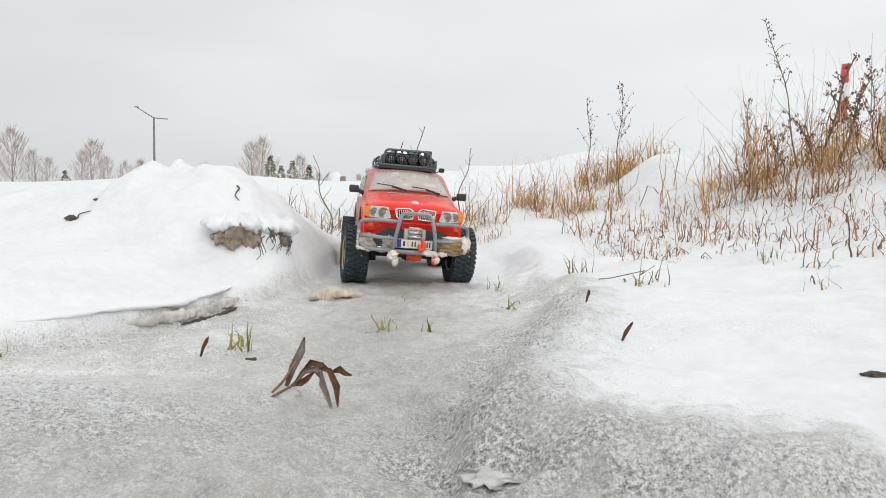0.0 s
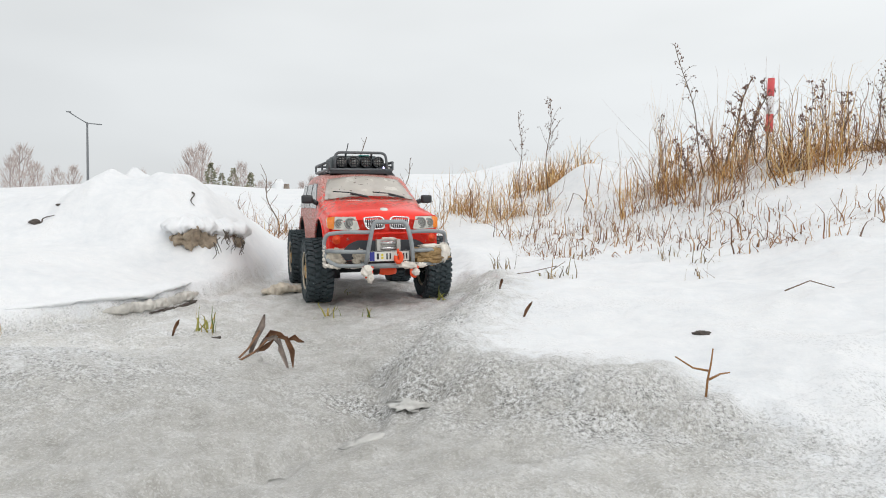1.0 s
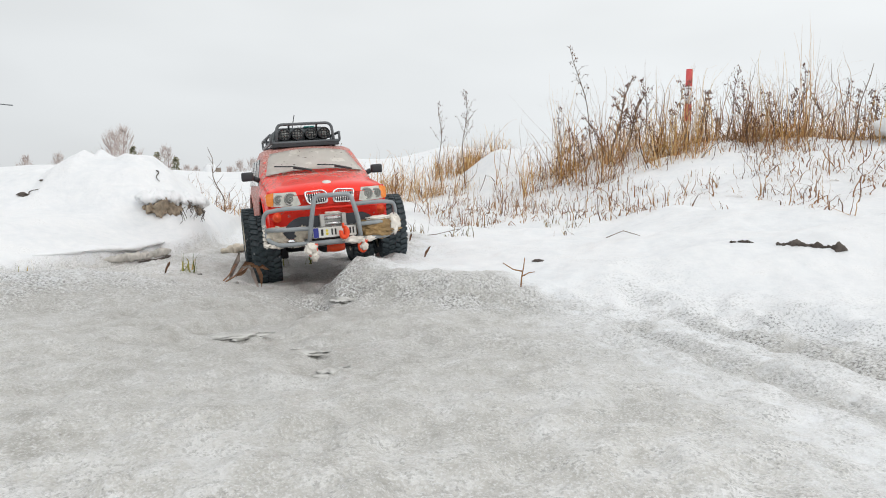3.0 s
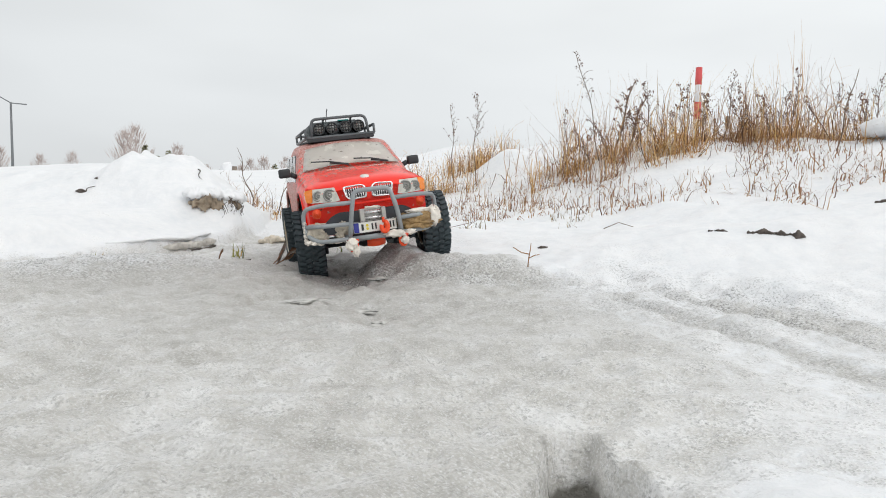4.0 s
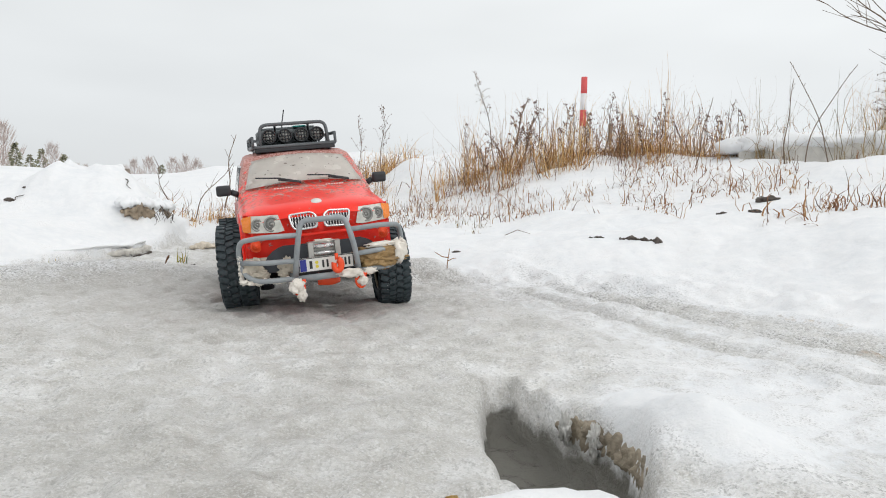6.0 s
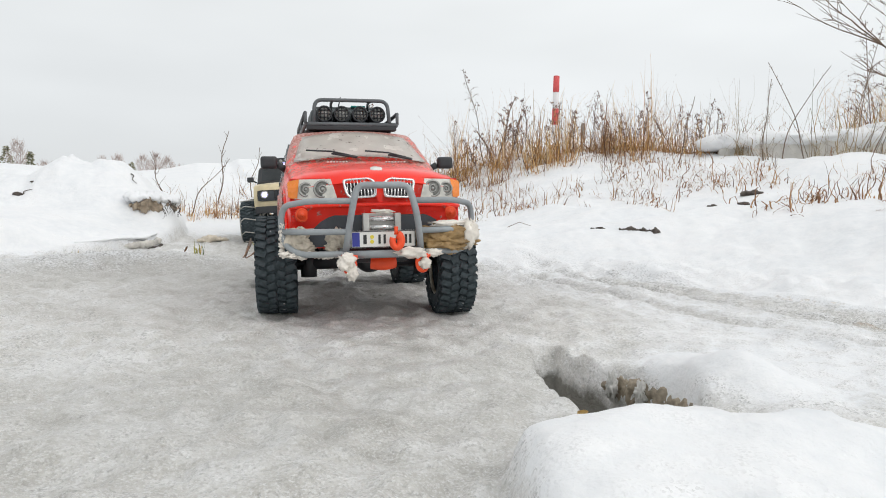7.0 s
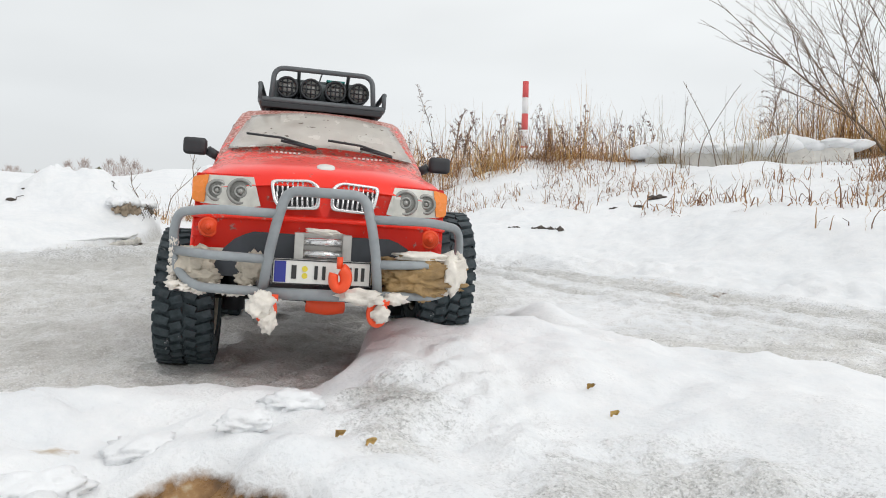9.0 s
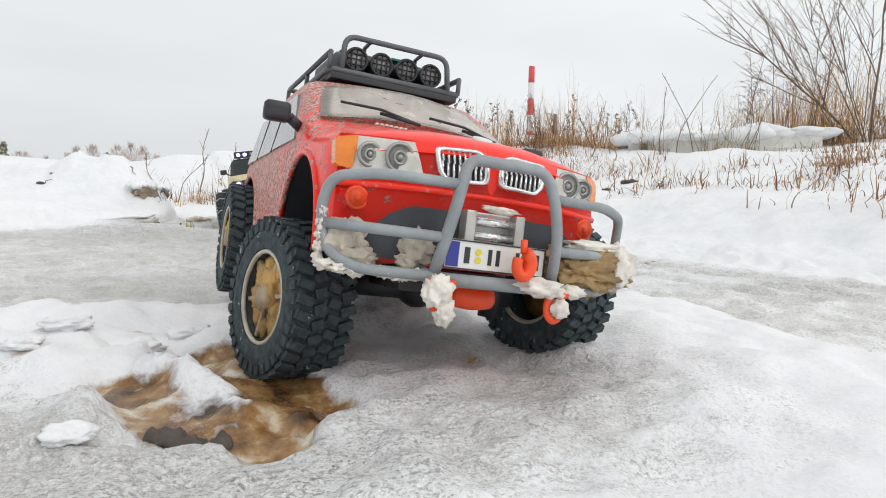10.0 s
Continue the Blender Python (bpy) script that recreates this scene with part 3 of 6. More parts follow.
    rim = np.hypot(x + 0.1, y) + 4 * wob + 0.25 * fbm(x * 2, y * 2, 91)
    ice = ice * step(1.75, 1.0, rim) * step(-1.9, -1.2, y + 3 * wob) * step(-1.15, -0.6, x + 3 * wob)
    # heaps in the distance
    z = z + 0.15 * hill(x, y, 0.20, 5.2, 0.75, 0.7) + 0.15 * hill(x, y, 1.05, 5.8, 0.7, 0.7) + 0.10 * hill(x, y, 0.78, 2.55, 0.14, 0.2)
    z = z + 0.10 * hill(x, y, -1.6, 5.0, 0.9, 0.8) + 0.12 * step(2.4, 4.5, x) * step(4, 2, y) + 0.10 * hill(x, y, -1.1, 2.6, 0.4, 0.4)
    far = step(8, 30, np.hypot(x, y))
    z = z * (1 - far) + far * (-0.1)
    # grain of crust and clumps
    fine = step(3.2, 1.6, np.hypot(x, y + 0.2))
    z = z + fine * (0.0028 * fbm(x * 55, y * 55, 31, 2) * (0.5 + ice) + 0.0018 * fbm(x * 18, y * 18, 41, 2))
    return z, np.clip(ice, 0, 1), np.clip(mud, 0, 1), np.clip(wet, 0, 1), slush, np.clip(grit, 0, 1)


def gz(x, y):
    return float(ground(np.array([x]), np.array([y]))[0][0])


def axis_steps(lo, hi, fine, growth, reach):
    mid = list(np.arange(lo, hi, fine))
    out, s, p = [], fine, hi
    while p < reach:
        out.append(p)
        s *= growth
        p += s
    out.append(reach)
    neg, s, p = [], fine, lo
    while p > -reach:
        s *= growth
        p -= s
        neg.append(max(p, -reach))
    return np.array(neg[::-1] + mid + out)


def build_ground():
    xs = axis_steps(-0.75, 0.85, 0.0058, 1.05, 1500)
    ys = axis_steps(-1.2, 1.55, 0.0058, 1.05, 1500)
    gx, gy = np.meshgrid(xs, ys)
    z, ice, mud, wet, slush, grit = ground(gx.ravel(), gy.ravel())
    co = np.stack([gx.ravel(), gy.ravel(), z], 1)
    nx, ny = len(xs), len(ys)
    i = (np.arange(ny - 1)[:, None] * nx + np.arange(nx - 1)[None, :]).ravel()
    faces = np.stack([i, i + 1, i + nx + 1, i + nx], 1)
    me = bpy.data.meshes.new("ground")
    me.vertices.add(len(co))
    me.vertices.foreach_set("co", co.ravel())
    me.loops.add(faces.size)
    me.loops.foreach_set("vertex_index", faces.ravel())
    me.polygons.add(len(faces))
    me.polygons.foreach_set("loop_start", np.arange(0, faces.size, 4))
    me.polygons.foreach_set("use_smooth", np.ones(len(faces), bool))
    me.update(calc_edges=True)
    for nm, v in (("ice", ice), ("mud", mud), ("wet", wet), ("slush", slush), ("grit", grit)):
        me.attributes.new(nm, "FLOAT", "POINT").data.foreach_set("value", v)
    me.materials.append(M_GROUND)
    return tagged(new("ground", me), "trampled snow and grey crusted ice with a brown melt pit", "ground", kind="structure")


build_ground()


# ------------------------------------------------------------ vehicles
R_TYRE, W_TYRE, TRACK = 0.0530, 0.0405, 0.0980
FRONT, REAR = -0.105, 0.140


def build_wheel(parent, name, m, r=R_TYRE, w=W_TYRE, side=1, chains=False, rim_mat=None):
    """A wheel whose outer face looks along side * x."""
    hub = new(name)
    hub.empty_display_size = 0.01
    hub.parent, hub.matrix_basis = parent, m
    bm = bmesh.new()
    prof = [(-0.50, 0.60), (-0.52, 0.74), (-0.49, 0.88), (-0.42, 0.945), (0, 0.955), (0.42, 0.945), (0.49, 0.88), (0.52, 0.74), (0.50, 0.60), (0.30, 0.55), (-0.30, 0.55)]
    n = 48
    rows = [[bm.verts.new((a * w, b * r * math.cos(2 * math.pi * k / n), b * r * math.sin(2 * math.pi * k / n))) for a, b in prof] for k in range(n)]
    for k in range(n):
        for j in range(len(prof)):
            jj = (j + 1) % len(prof)
            bm.faces.new((rows[k][j], rows[(k + 1) % n][j], rows[(k + 1) % n][jj], rows[k][jj]))
    lugs = 34
    for k in range(lugs):
        for row, (cx, lx, off) in enumerate(((-0.36, 0.26, 0), (-0.11, 0.20, 0.5), (0.13, 0.20, 0.15), (0.37, 0.26, 0.55))):
            a = 360 * (k + off) / lugs
            box(bm, (0, 0, 0), (lx * w, r * 0.108, r * 0.062), 0, pose(0, 0, 0, a) @ pose(cx * w, 0, 0.972 * r, 0, 0, 18 if row % 2 else -18))
        for s in (-1, 1):                       # shoulder blocks
            a = 360 * (k + (0 if s < 0 else 0.55)) / lugs
            box(bm, (0, 0, 0), (0.04 * w, r * 0.10, r * 0.12), 0, pose(0, 0, 0, a) @ pose(s * 0.505 * w, 0, 0.88 * r))
    part("tyre", bm, M_TYRE, hub, "black knobbly rubber tyre", smooth=False)
    bm = bmesh.new()
    ring(bm, (side * 0.46 * w, 0, 0), 0.565 * r, 0.030 * r, "X", 40, 8)
    ring(bm, (-side * 0.42 * w, 0, 0), 0.57 * r, 0.04 * r, "X", 32, 6)
    part("rim", bm, rim_mat or M_RIM, hub, "pale metal rim ring")
    bm = bmesh.new()
    for k in range(6):
        a = 60 * k
        box(bm, (0, 0, 0), (0.08 * w, 0.055 * r, 0.50 * r), 0.0010, pose(0, 0, 0, a) @ pose(side * 0.36 * w, 0, 0.30 * r))
    disc(bm, (side * 0.38 * w, 0, 0), 0.16 * r, 0.22 * w, "X", 16, 0.13 * r)
    part("spokes", bm, rim_mat or M_BRASS, hub)
    bm = bmesh.new()
    disc(bm, (side * 0.22 * w, 0, 0), 0.56 * r, 0.2 * w, "X", 32)
    for k in range(9):                          # mud packed between the spokes
        a = 0.7 * k
        lump(bm, (side * 0.32 * w, 0.40 * r * math.cos(a), 0.40 * r * math.sin(a)), (0.08 * w, 0.15 * r, 0.13 * r), 20 + k, 0.6, 2, 1.6)
    lump(bm, (side * 0.34 * w, -0.06 * r, -0.10 * r), (0.14 * w, 0.28 * r, 0.27 * r), 4, 0.55, 3, 1.6)
    lump(bm, (side * 0.31 * w, 0.26 * r, 0.12 * r), (0.11 * w, 0.17 * r, 0.22 * r), 7, 0.5, 3, 1.6)
    lump(bm, (side * 0.31 * w, -0.30 * r, 0.22 * r), (0.09 * w, 0.15 * r, 0.12 * r), 9, 0.5, 3, 1.6)
    part("wheel_disc", bm, rim_mat or M_HUBMUD, hub, "wheel face caked with frozen mud")
    if chains:
        bm = bmesh.new()
        for k in range(10):
            a = math.radians(36 * k)
            pts = [(u * w, r * 1.02 * math.cos(a + 0.12 * math.sin(u * 9)), r * 1.02 * math.sin(a + 0.12 * math.sin(u * 9))) for u in (-0.55, -0.3, 0, 0.3, 0.55)]
            tube(bm, pts, 0.0016, 5)
        for s in (-0.56, 0.56):
            ring(bm, (s * w, 0, 0), 0.84 * r, 0.0016, "X", 30, 5)
        part("snow_chain", bm, M_SILVER, hub)
    return hub


def loft(bm, stations, n_round=3):
    """Skins mirrored half sections [(x, z) ...] at each y."""
    rows = []
    for y, half in stations:
        ptsr = [(x, z) for x, z in half]
        ptsl = [(-x, z) for x, z in half[::-1] if abs(x) > 1e-6]
        rows.append([bm.verts.new((x, y, z)) for x, z in ptsr + ptsl])
    n = len(rows[0])
    for a, b in zip(rows, rows[1:]):
        for k in range(n):
            bm.faces.new((a[k], a[(k + 1) % n], b[(k + 1) % n], b[k]))
    bm.faces.new(rows[0])
    bm.faces.new(rows[-1][::-1])


def resample(table, ys):
    """Interpolates rows (y, values...) smoothly."""
    t = np.array(table)
    return [[float(np.interp(y, t[:, 0], t[:, k])) for k in range(1, t.shape[1])] for y in ys]


def sweep_front(x):
    """How far the nose curves back at x."""
    return 0.024 * (abs(x) / 0.088) ** 2.4


def nose(x, z, off=0.0):
    """A point on the nose, off metres before its skin."""
    lean = 0.10 * max(0.0, z - 0.115) + (0.25 * max(0.0, z - 0.139))
    return Vector((x, -0.2125 + sweep_front(x) + lean - off, z))


def skin(bm, outline, off, thick, cols=22, rows=5):
    """A slab that follows the nose, with outline [(x, z) ...]."""
    lo, hi = min(x for x, z in outline), max(x for x, z in outline)
    front, back = [], []
    for i in range(cols + 1):
        x = lo + (hi - lo) * (0.002 + 0.996 * i / cols)
        zs = []
        for a, b in zip(outline, outline[1:] + outline[:1]):
            if (a[0] - x) * (b[0] - x) < 0:
                zs.append(a[1] + (b[1] - a[1]) * (x - a[0]) / (b[0] - a[0]))
        z0, z1 = min(zs), max(zs)
        front.append([bm.verts.new(nose(x, z0 + (z1 - z0) * k / rows, off)) for k in range(rows + 1)])
        back.append([bm.verts.new(nose(x, z0 + (z1 - z0) * k / rows, off - thick)) for k in range(rows + 1)])
    for g in (front, back):
        for a, b in zip(g, g[1:]):
            for k in range(rows):
                bm.faces.new((a[k], a[k + 1], b[k + 1], b[k]))
    for i in range(cols):
        for k in (0, rows):
            bm.faces.new((front[i][k], front[i + 1][k], back[i + 1][k], back[i][k]))
    for i in (0, cols):
        for k in range(rows):
            bm.faces.new((front[i][k], front[i][k + 1], back[i][k + 1], back[i][k]))


def smooth_outline(pts, r, n=4):
    """Rounds a closed 2D outline."""
    out, m = [], len(pts)
    for i in range(m):
        a, b, c = (Vector((*pts[(i + k) % m], 0)) for k in (-1, 0, 1))
        q = min(r, (a - b).length * 0.48, (c - b).length * 0.48)
        s, e = b + (a - b).normalized() * q, b + (c - b).normalized() * q
        for k in range(n + 1):
            u = k / n
            p = (1 - u) ** 2 * s + 2 * u * (1 - u) * b + u * u * e
            out.append((p.x, p.y))
    return out


def split_outline(pts, n=5):
    """Adds points along the sides of an outline so that it can bend."""
    out = []
    for i, a in enumerate(pts):
        b = pts[(i + 1) % len(pts)]
        out += [(a[0] + (b[0] - a[0]) * k / n, a[1] + (b[1] - a[1]) * k / n) for k in range(n)]
    return out


def mirror(pts, s):
    return [(s * x, z) for x, z in (pts if s > 0 else pts[::-1])]


def cut_arches(ob, cuts, dark):
    """Cuts wheel arches out of a body, for good."""
    cutters = []
    for x, y, z, r, depth in cuts:
        bm = bmesh.new()
        disc(bm, (x, y, z), r, depth, "X", 32)
        me = bpy.data.meshes.new("cut")
        bm.to_mesh(me)
        bm.free()
        c = new("cut", me)
        cutters.append(c)
        md = ob.modifiers.new("cut", "BOOLEAN")
        md.operation, md.object, md.solver = "DIFFERENCE", c, "EXACT"
    bpy.context.view_layer.update()
    me = bpy.data.meshes.new_from_object(ob.evaluated_get(bpy.context.evaluated_depsgraph_get()))
    ob.modifiers.clear()
    ob.data = me
    for c in cutters:
        bpy.data.objects.remove(c)
    if len(me.materials) < 2:
        me.materials.append(dark)
    for p in me.polygons:
        for x, y, z, r, depth in cuts:
            rad = math.hypot(p.center.y - y, p.center.z - z)
            if abs(p.center.x - x) < depth / 2 + 0.001 and rad < r + 0.001 and abs(p.center.x) < 0.0868:
                p.material_index = len(me.materials) - 1
                p.use_smooth = False
    me.set_sharp_from_angle(angle=radians(38))


def build_red_car():
    car = thing("toy_off_road_car", "muddy red model off-road car with grey bull bar and roof lamps", "toy car")
    # body shell: y, half width, sill, belt, top half width, top height
    table = [(-0.2125, 0.079, 0.086, 0.137, 0.076, 0.139), (-0.209, 0.083, 0.080, 0.141, 0.079, 0.145), (-0.200, 0.0865, 0.078, 0.145, 0.080, 0.1505), (-0.185, 0.088, 0.078, 0.147, 0.079, 0.1545),
             (-0.150, 0.0888, 0.076, 0.149, 0.077, 0.1600), (-0.110, 0.089, 0.074, 0.150, 0.075, 0.1660), (-0.088, 0.089, 0.073, 0.152, 0.0830, 0.1700), (-0.060, 0.089, 0.073, 0.153, 0.0810, 0.1870),
             (-0.030, 0.089, 0.073, 0.153, 0.0775, 0.2055), (-0.012, 0.089, 0.073, 0.153, 0.0745, 0.2145), (0.02, 0.089, 0.073, 0.153, 0.0730, 0.2185), (0.09, 0.089, 0.073, 0.154, 0.0730, 0.2190), (0.17, 0.088, 0.074, 0.156, 0.071, 0.2150),
             (0.205, 0.086, 0.078, 0.157, 0.069, 0.2080), (0.222, 0.083, 0.080, 0.156, 0.068, 0.190), (0.236, 0.081, 0.082, 0.150, 0.072, 0.160), (0.240, 0.076, 0.086, 0.140, 0.066, 0.148)]
    ys = sorted(set([t[0] for t in table] + list(np.linspace(-0.2, 0.23, 44))))
    st = []
    for y, (w, z0, z1, wt, z2) in zip(ys, resample(table, ys)):
        cab = max(0.0, min(1.0, (z2 - 0.166) / 0.04))
        crown = 0.004
        st.append((y, [(0, z0), (w * 0.55, z0), (w * 0.93, z0 + 0.001), (w * 0.985, z0 + 0.006), (w * 0.995, z0 + (z1 - z0) * 0.3), (w, z0 + (z1 - z0) * 0.6), (w * 0.998, z1 - 0.004), (w * 0.985, z1),
                       (wt + (w - wt) * 0.62, z1 + (z2 - z1) * 0.36), (wt + (w - wt) * 0.2, z1 + (z2 - z1) * 0.78 - 0.001), (wt * 0.97, z2 - 0.0035), (wt * 0.90, z2 - 0.0008), (wt * 0.75, z2 + crown * 0.2), (wt * 0.4, z2 + crown * 0.75), (0, z2 + crown)]))
    bm = bmesh.new()
    loft(bm, st)
    for v in bm.verts:
        if v.co.y < -0.1:
            v.co.y += sweep_front(v.co.x) * min(1.0, (-0.1 - v.co.y) / 0.06)
        if v.co.y > 0.17:
            v.co.y -= 0.6 * sweep_front(v.co.x) * min(1.0, (v.co.y - 0.17) / 0.06)
        ridge = max(0.0, 1 - abs(abs(v.co.x) - 0.040) / 0.012) * 0.0014
        if -0.2 < v.co.y < -0.09 and v.co.z > 0.15:
            v.co.z += ridge
    body = part("body", bm, [M_RED], car)
    cut_arches(body, [(s * 0.094, y, 0.080, 0.064, 0.090) for s in (-1, 1) for y in (FRONT, REAR)], M_BLACK)
    # fender lips
    for s in (-1, 1):
        for y in (FRONT, REAR):
            bm = bmesh.new()
            tube(bm, [(s * 0.0885, y + 0.0635 * math.cos(a), 0.080 + 0.0635 * math.sin(a)) for a in [math.pi * k / 18 for k in range(0, 19)]], 0.0022, 6)
            part("arch_lip", bm, M_RED, body)
    # windows
    bm = bmesh.new()
    nx, nz = 14, 8
    grid = []
    for j in range(nz + 1):
        v = j / nz
        y, z, w = -0.0905 + 0.071 * 0.88 * v, 0.1745 + 0.0405 * 0.88 * v, 0.0765 - 0.0125 * v
        grid.append([bm.verts.new((w * (2 * i / nx - 1), y - 0.0025 + 0.010 * (2 * i / nx - 1) ** 2 * 0.6, z + 0.0042 - 0.0062 * (2 * i / nx - 1) ** 2)) for i in range(nx + 1)])
    for j in range(nz):
        for i in range(nx):
            bm.faces.new((grid[j][i], grid[j][i + 1], grid[j + 1][i + 1], grid[j + 1][i]))
    bmesh.ops.solidify(bm, geom=bm.faces[:], thickness=0.0015)
    part("windscreen", bm, M_SCREEN, car, "windscreen painted pale for reflected sky, spattered with mud")
    for s in (-1, 1):
        for y0, y1 in ((-0.062, 0.035), (0.042, 0.115), (0.122, 0.185)):
            bm = bmesh.new()
            q = []
            for dx in (0.0, -0.003):
                q.append([bm.verts.new(p) for p in ((s * (0.0868 + dx + 0.0012), y0, 0.158), (s * (0.0868 + dx + 0.0012), y1, 0.159), (s * (0.0772 + dx + 0.0012), y1 - (0.01 if y1 > 0.15 else 0), 0.203), (s * (0.0782 + dx + 0.0012), y0 + (0.052 if y0 < 0 else 0), 0.201))])
            bm.faces.new(q[0])
            for k in range(4):
                bm.faces.new((q[0][k], q[0][(k + 1) % 4], q[1][(k + 1) % 4], q[1][k]))
            part("side_window", bm, M_GLASSDARK, car, smooth=False)
    # wipers
    for x0, x1 in ((-0.062, -0.006), (0.004, 0.058)):
        bm = bmesh.new()
        p0, p1 = Vector((x0, -0.083, 0.1865)), Vector((x1, -0.096, 0.1780))
        if x0 > 0:
            p0, p1 = Vector((x0, -0.090, 0.1855)), Vector((x1, -0.091, 0.1765))
        tube(bm, [p0, (p0 + p1) / 2 + Vector((0, -0.0022, 0.0022)), p1], 0.0010, 6)
        tube(bm, [(p0 + p1) / 2, p1 + Vector((0, -0.004, -0.001))], 0.0012, 6)
        part("wiper", bm, M_BLACK, car)
    for s, x0 in ((-1, -0.040), (1, 0.026)):    # cowl vents
        bm = bmesh.new()
        for k in range(7):
            box(bm, (x0 + 0.0035 * k, -0.104 + 0.0000 * k, 0.1715), (0.0019, 0.004, 0.0012), 0)
        part("cowl_vent", bm, M_WHITE, car, "pale vent slots", smooth=False)
    # curved red nose panel
    bm = bmesh.new()
    xs, zs = np.linspace(-0.0855, 0.0855, 27), np.linspace(0.081, 0.1475, 12)
    g = [[bm.verts.new(nose(x, z, 0.0006)) for x in xs] for z in zs]
    for a, b in zip(g, g[1:]):
        for k in range(len(xs) - 1):
            bm.faces.new((a[k], a[k + 1], b[k + 1], b[k]))
    bmesh.ops.solidify(bm, geom=bm.faces[:], thickness=0.003)
    part("nose_panel", bm, M_RED, car)
    # front: kidney grilles
    for s in (-1, 1):
        out = smooth_outline(mirror([(0.0035, 0.1275), (0.029, 0.1262), (0.0335, 0.131), (0.0365, 0.1455), (0.010, 0.1472), (0.0035, 0.143)], s), 0.004)
        inn = smooth_outline(mirror([(0.0058, 0.1293), (0.028, 0.1281), (0.0318, 0.132), (0.0342, 0.1440), (0.0108, 0.1455), (0.0058, 0.142)], s), 0.0035)
        bm = bmesh.new()
        a = [bm.verts.new(nose(x, z, 0.0042)) for x, z in out]
        b = [bm.verts.new(nose(x, z, 0.0042)) for x, z in inn]
        c = [bm.verts.new(nose(x, z, -0.002)) for x, z in out]
        d = [bm.verts.new(nose(x, z, -0.002)) for x, z in inn]
        n = len(a)
        for k in range(n):
            j = (k + 1) % n
            bm.faces.new((a[k], a[j], b[j], b[k]))
            bm.faces.new((a[k], c[k], c[j], a[j]))
            bm.faces.new((b[k], b[j], d[j], d[k]))
        frame_ob = part("grille", bm, M_CHROME, car, "chrome kidney grille")
        bm = bmesh.new()
        skin(bm, inn, 0.0008, 0.003)
        part("grille_backing", bm, M_BLACK, frame_ob, "black grille opening", smooth=False)
        for k in range(8):
            x = s * (0.0080 + 0.0033 * k)
            bm = bmesh.new()
            top = 0.1452 if k > 1 else 0.1435
            bot = 0.1288 if k < 7 else 0.131
            for z0, z1 in ((bot, (bot + top) / 2), ((bot + top) / 2, top)):
                p, q = nose(x, z0, 0.0024), nose(x + s * 0.0006, z1, 0.0024)
                tube(bm, [p, q], 0.00085, 6)
            part("grille_slat", bm, M_CHROME, frame_ob)
    # headlights
    for s in (-1, 1):
        bm = bmesh.new()
        skin(bm, split_outline(mirror([(0.0415, 0.1275), (0.049, 0.1260), (0.0815, 0.1272), (0.0800, 0.1464), (0.047, 0.1462)], s), 4), 0.0022, 0.004)
        hl = part("headlight", bm, M_LENS, car, "cloudy clear headlight", smooth=False)
        for x, r in ((0.0550, 0.0078), (0.0705, 0.0062)):
            bm = bmesh.new()
            c = nose(s * x, 0.1362, 0.0026)
            ring(bm, c, r, 0.0012, "Y", 24, 6)
            part("lamp_ring", bm, M_BULB, hl)
            bm = bmesh.new()
            disc(bm, c + Vector((0, 0.001, 0)), r * 0.93, 0.0022, "Y", 24)
            part("lamp_bowl", bm, M_LAMPDARK, hl)
            bm = bmesh.new()
            ring(bm, c + Vector((0, -0.0003, 0)), r * 0.45, 0.001, "Y", 20, 6)
            bmesh.ops.create_uvsphere(bm, u_segments=12, v_segments=8, radius=r * 0.28, matrix=Matrix.Translation(c))
            part("bulb", bm, M_BULB, hl)
        bm = bmesh.new()
        skin(bm, split_outline(mirror([(0.0788, 0.1276), (0.0850, 0.1280), (0.0876, 0.1300), (0.0878, 0.1430), (0.0862, 0.1450), (0.0766, 0.1466)], s), 3), 0.0030, 0.009)
        part("indicator", bm, M_AMBER, car, "amber corner indicator lens", smooth=False)
        # fog lamps
        c = nose(s * 0.0748, 0.1115, 0.002)
        bm = bmesh.new()
        ring(bm, c, 0.0056, 0.0013, "Y", 20, 6)
        fog = part("fog_lamp", bm, M_ORANGE, car, "round orange fog lamp")
        bm = bmesh.new()
        disc(bm, c, 0.005, 0.003, "Y", 20)
        bmesh.ops.create_uvsphere(bm, u_segments=10, v_segments=6, radius=0.0022, matrix=Matrix.Translation(c + Vector((0, -0.0015, 0))))
        part("fog_lens", bm, M_ORANGE, fog)
    # nose creases, intake and lower bumper
    bm = bmesh.new()
    tube(bm, [nose(x, 0.1205 - 0.0015 * (abs(x) / 0.085) ** 2, 0.0002) for x in np.linspace(-0.086, 0.086, 25)], 0.0022, 6)
    part("bumper_ridge", bm, M_RED, car)
    bm = bmesh.new()
    skin(bm, split_outline([(-0.0705, 0.0800), (0.0705, 0.0800), (0.070, 0.0925), (0.058, 0.1045), (0.047, 0.1105), (-0.047, 0.1105), (-0.058, 0.1045), (-0.070, 0.0925)], 6), 0.0020, 0.004)
    part("air_intake", bm, M_DARKBLUE, car, "dark lower bumper intake", smooth=False)
    for s in (-1, 1):
        bm = bmesh.new()
        skin(bm, split_outline(mirror([(0.0665, 0.0795), (0.086, 0.0795), (0.088, 0.0975), (0.060, 0.0985), (0.066, 0.0935)], s), 5), 0.0018, 0.004)
        part("lower_bumper", bm, M_SLUSH, car, "lower bumper coated with dirty ice", smooth=False)
    # badge
    bm = bmesh.new()
    disc(bm, (0, -0.1925, 0.1565), 0.0062, 0.002, "Z", 20)
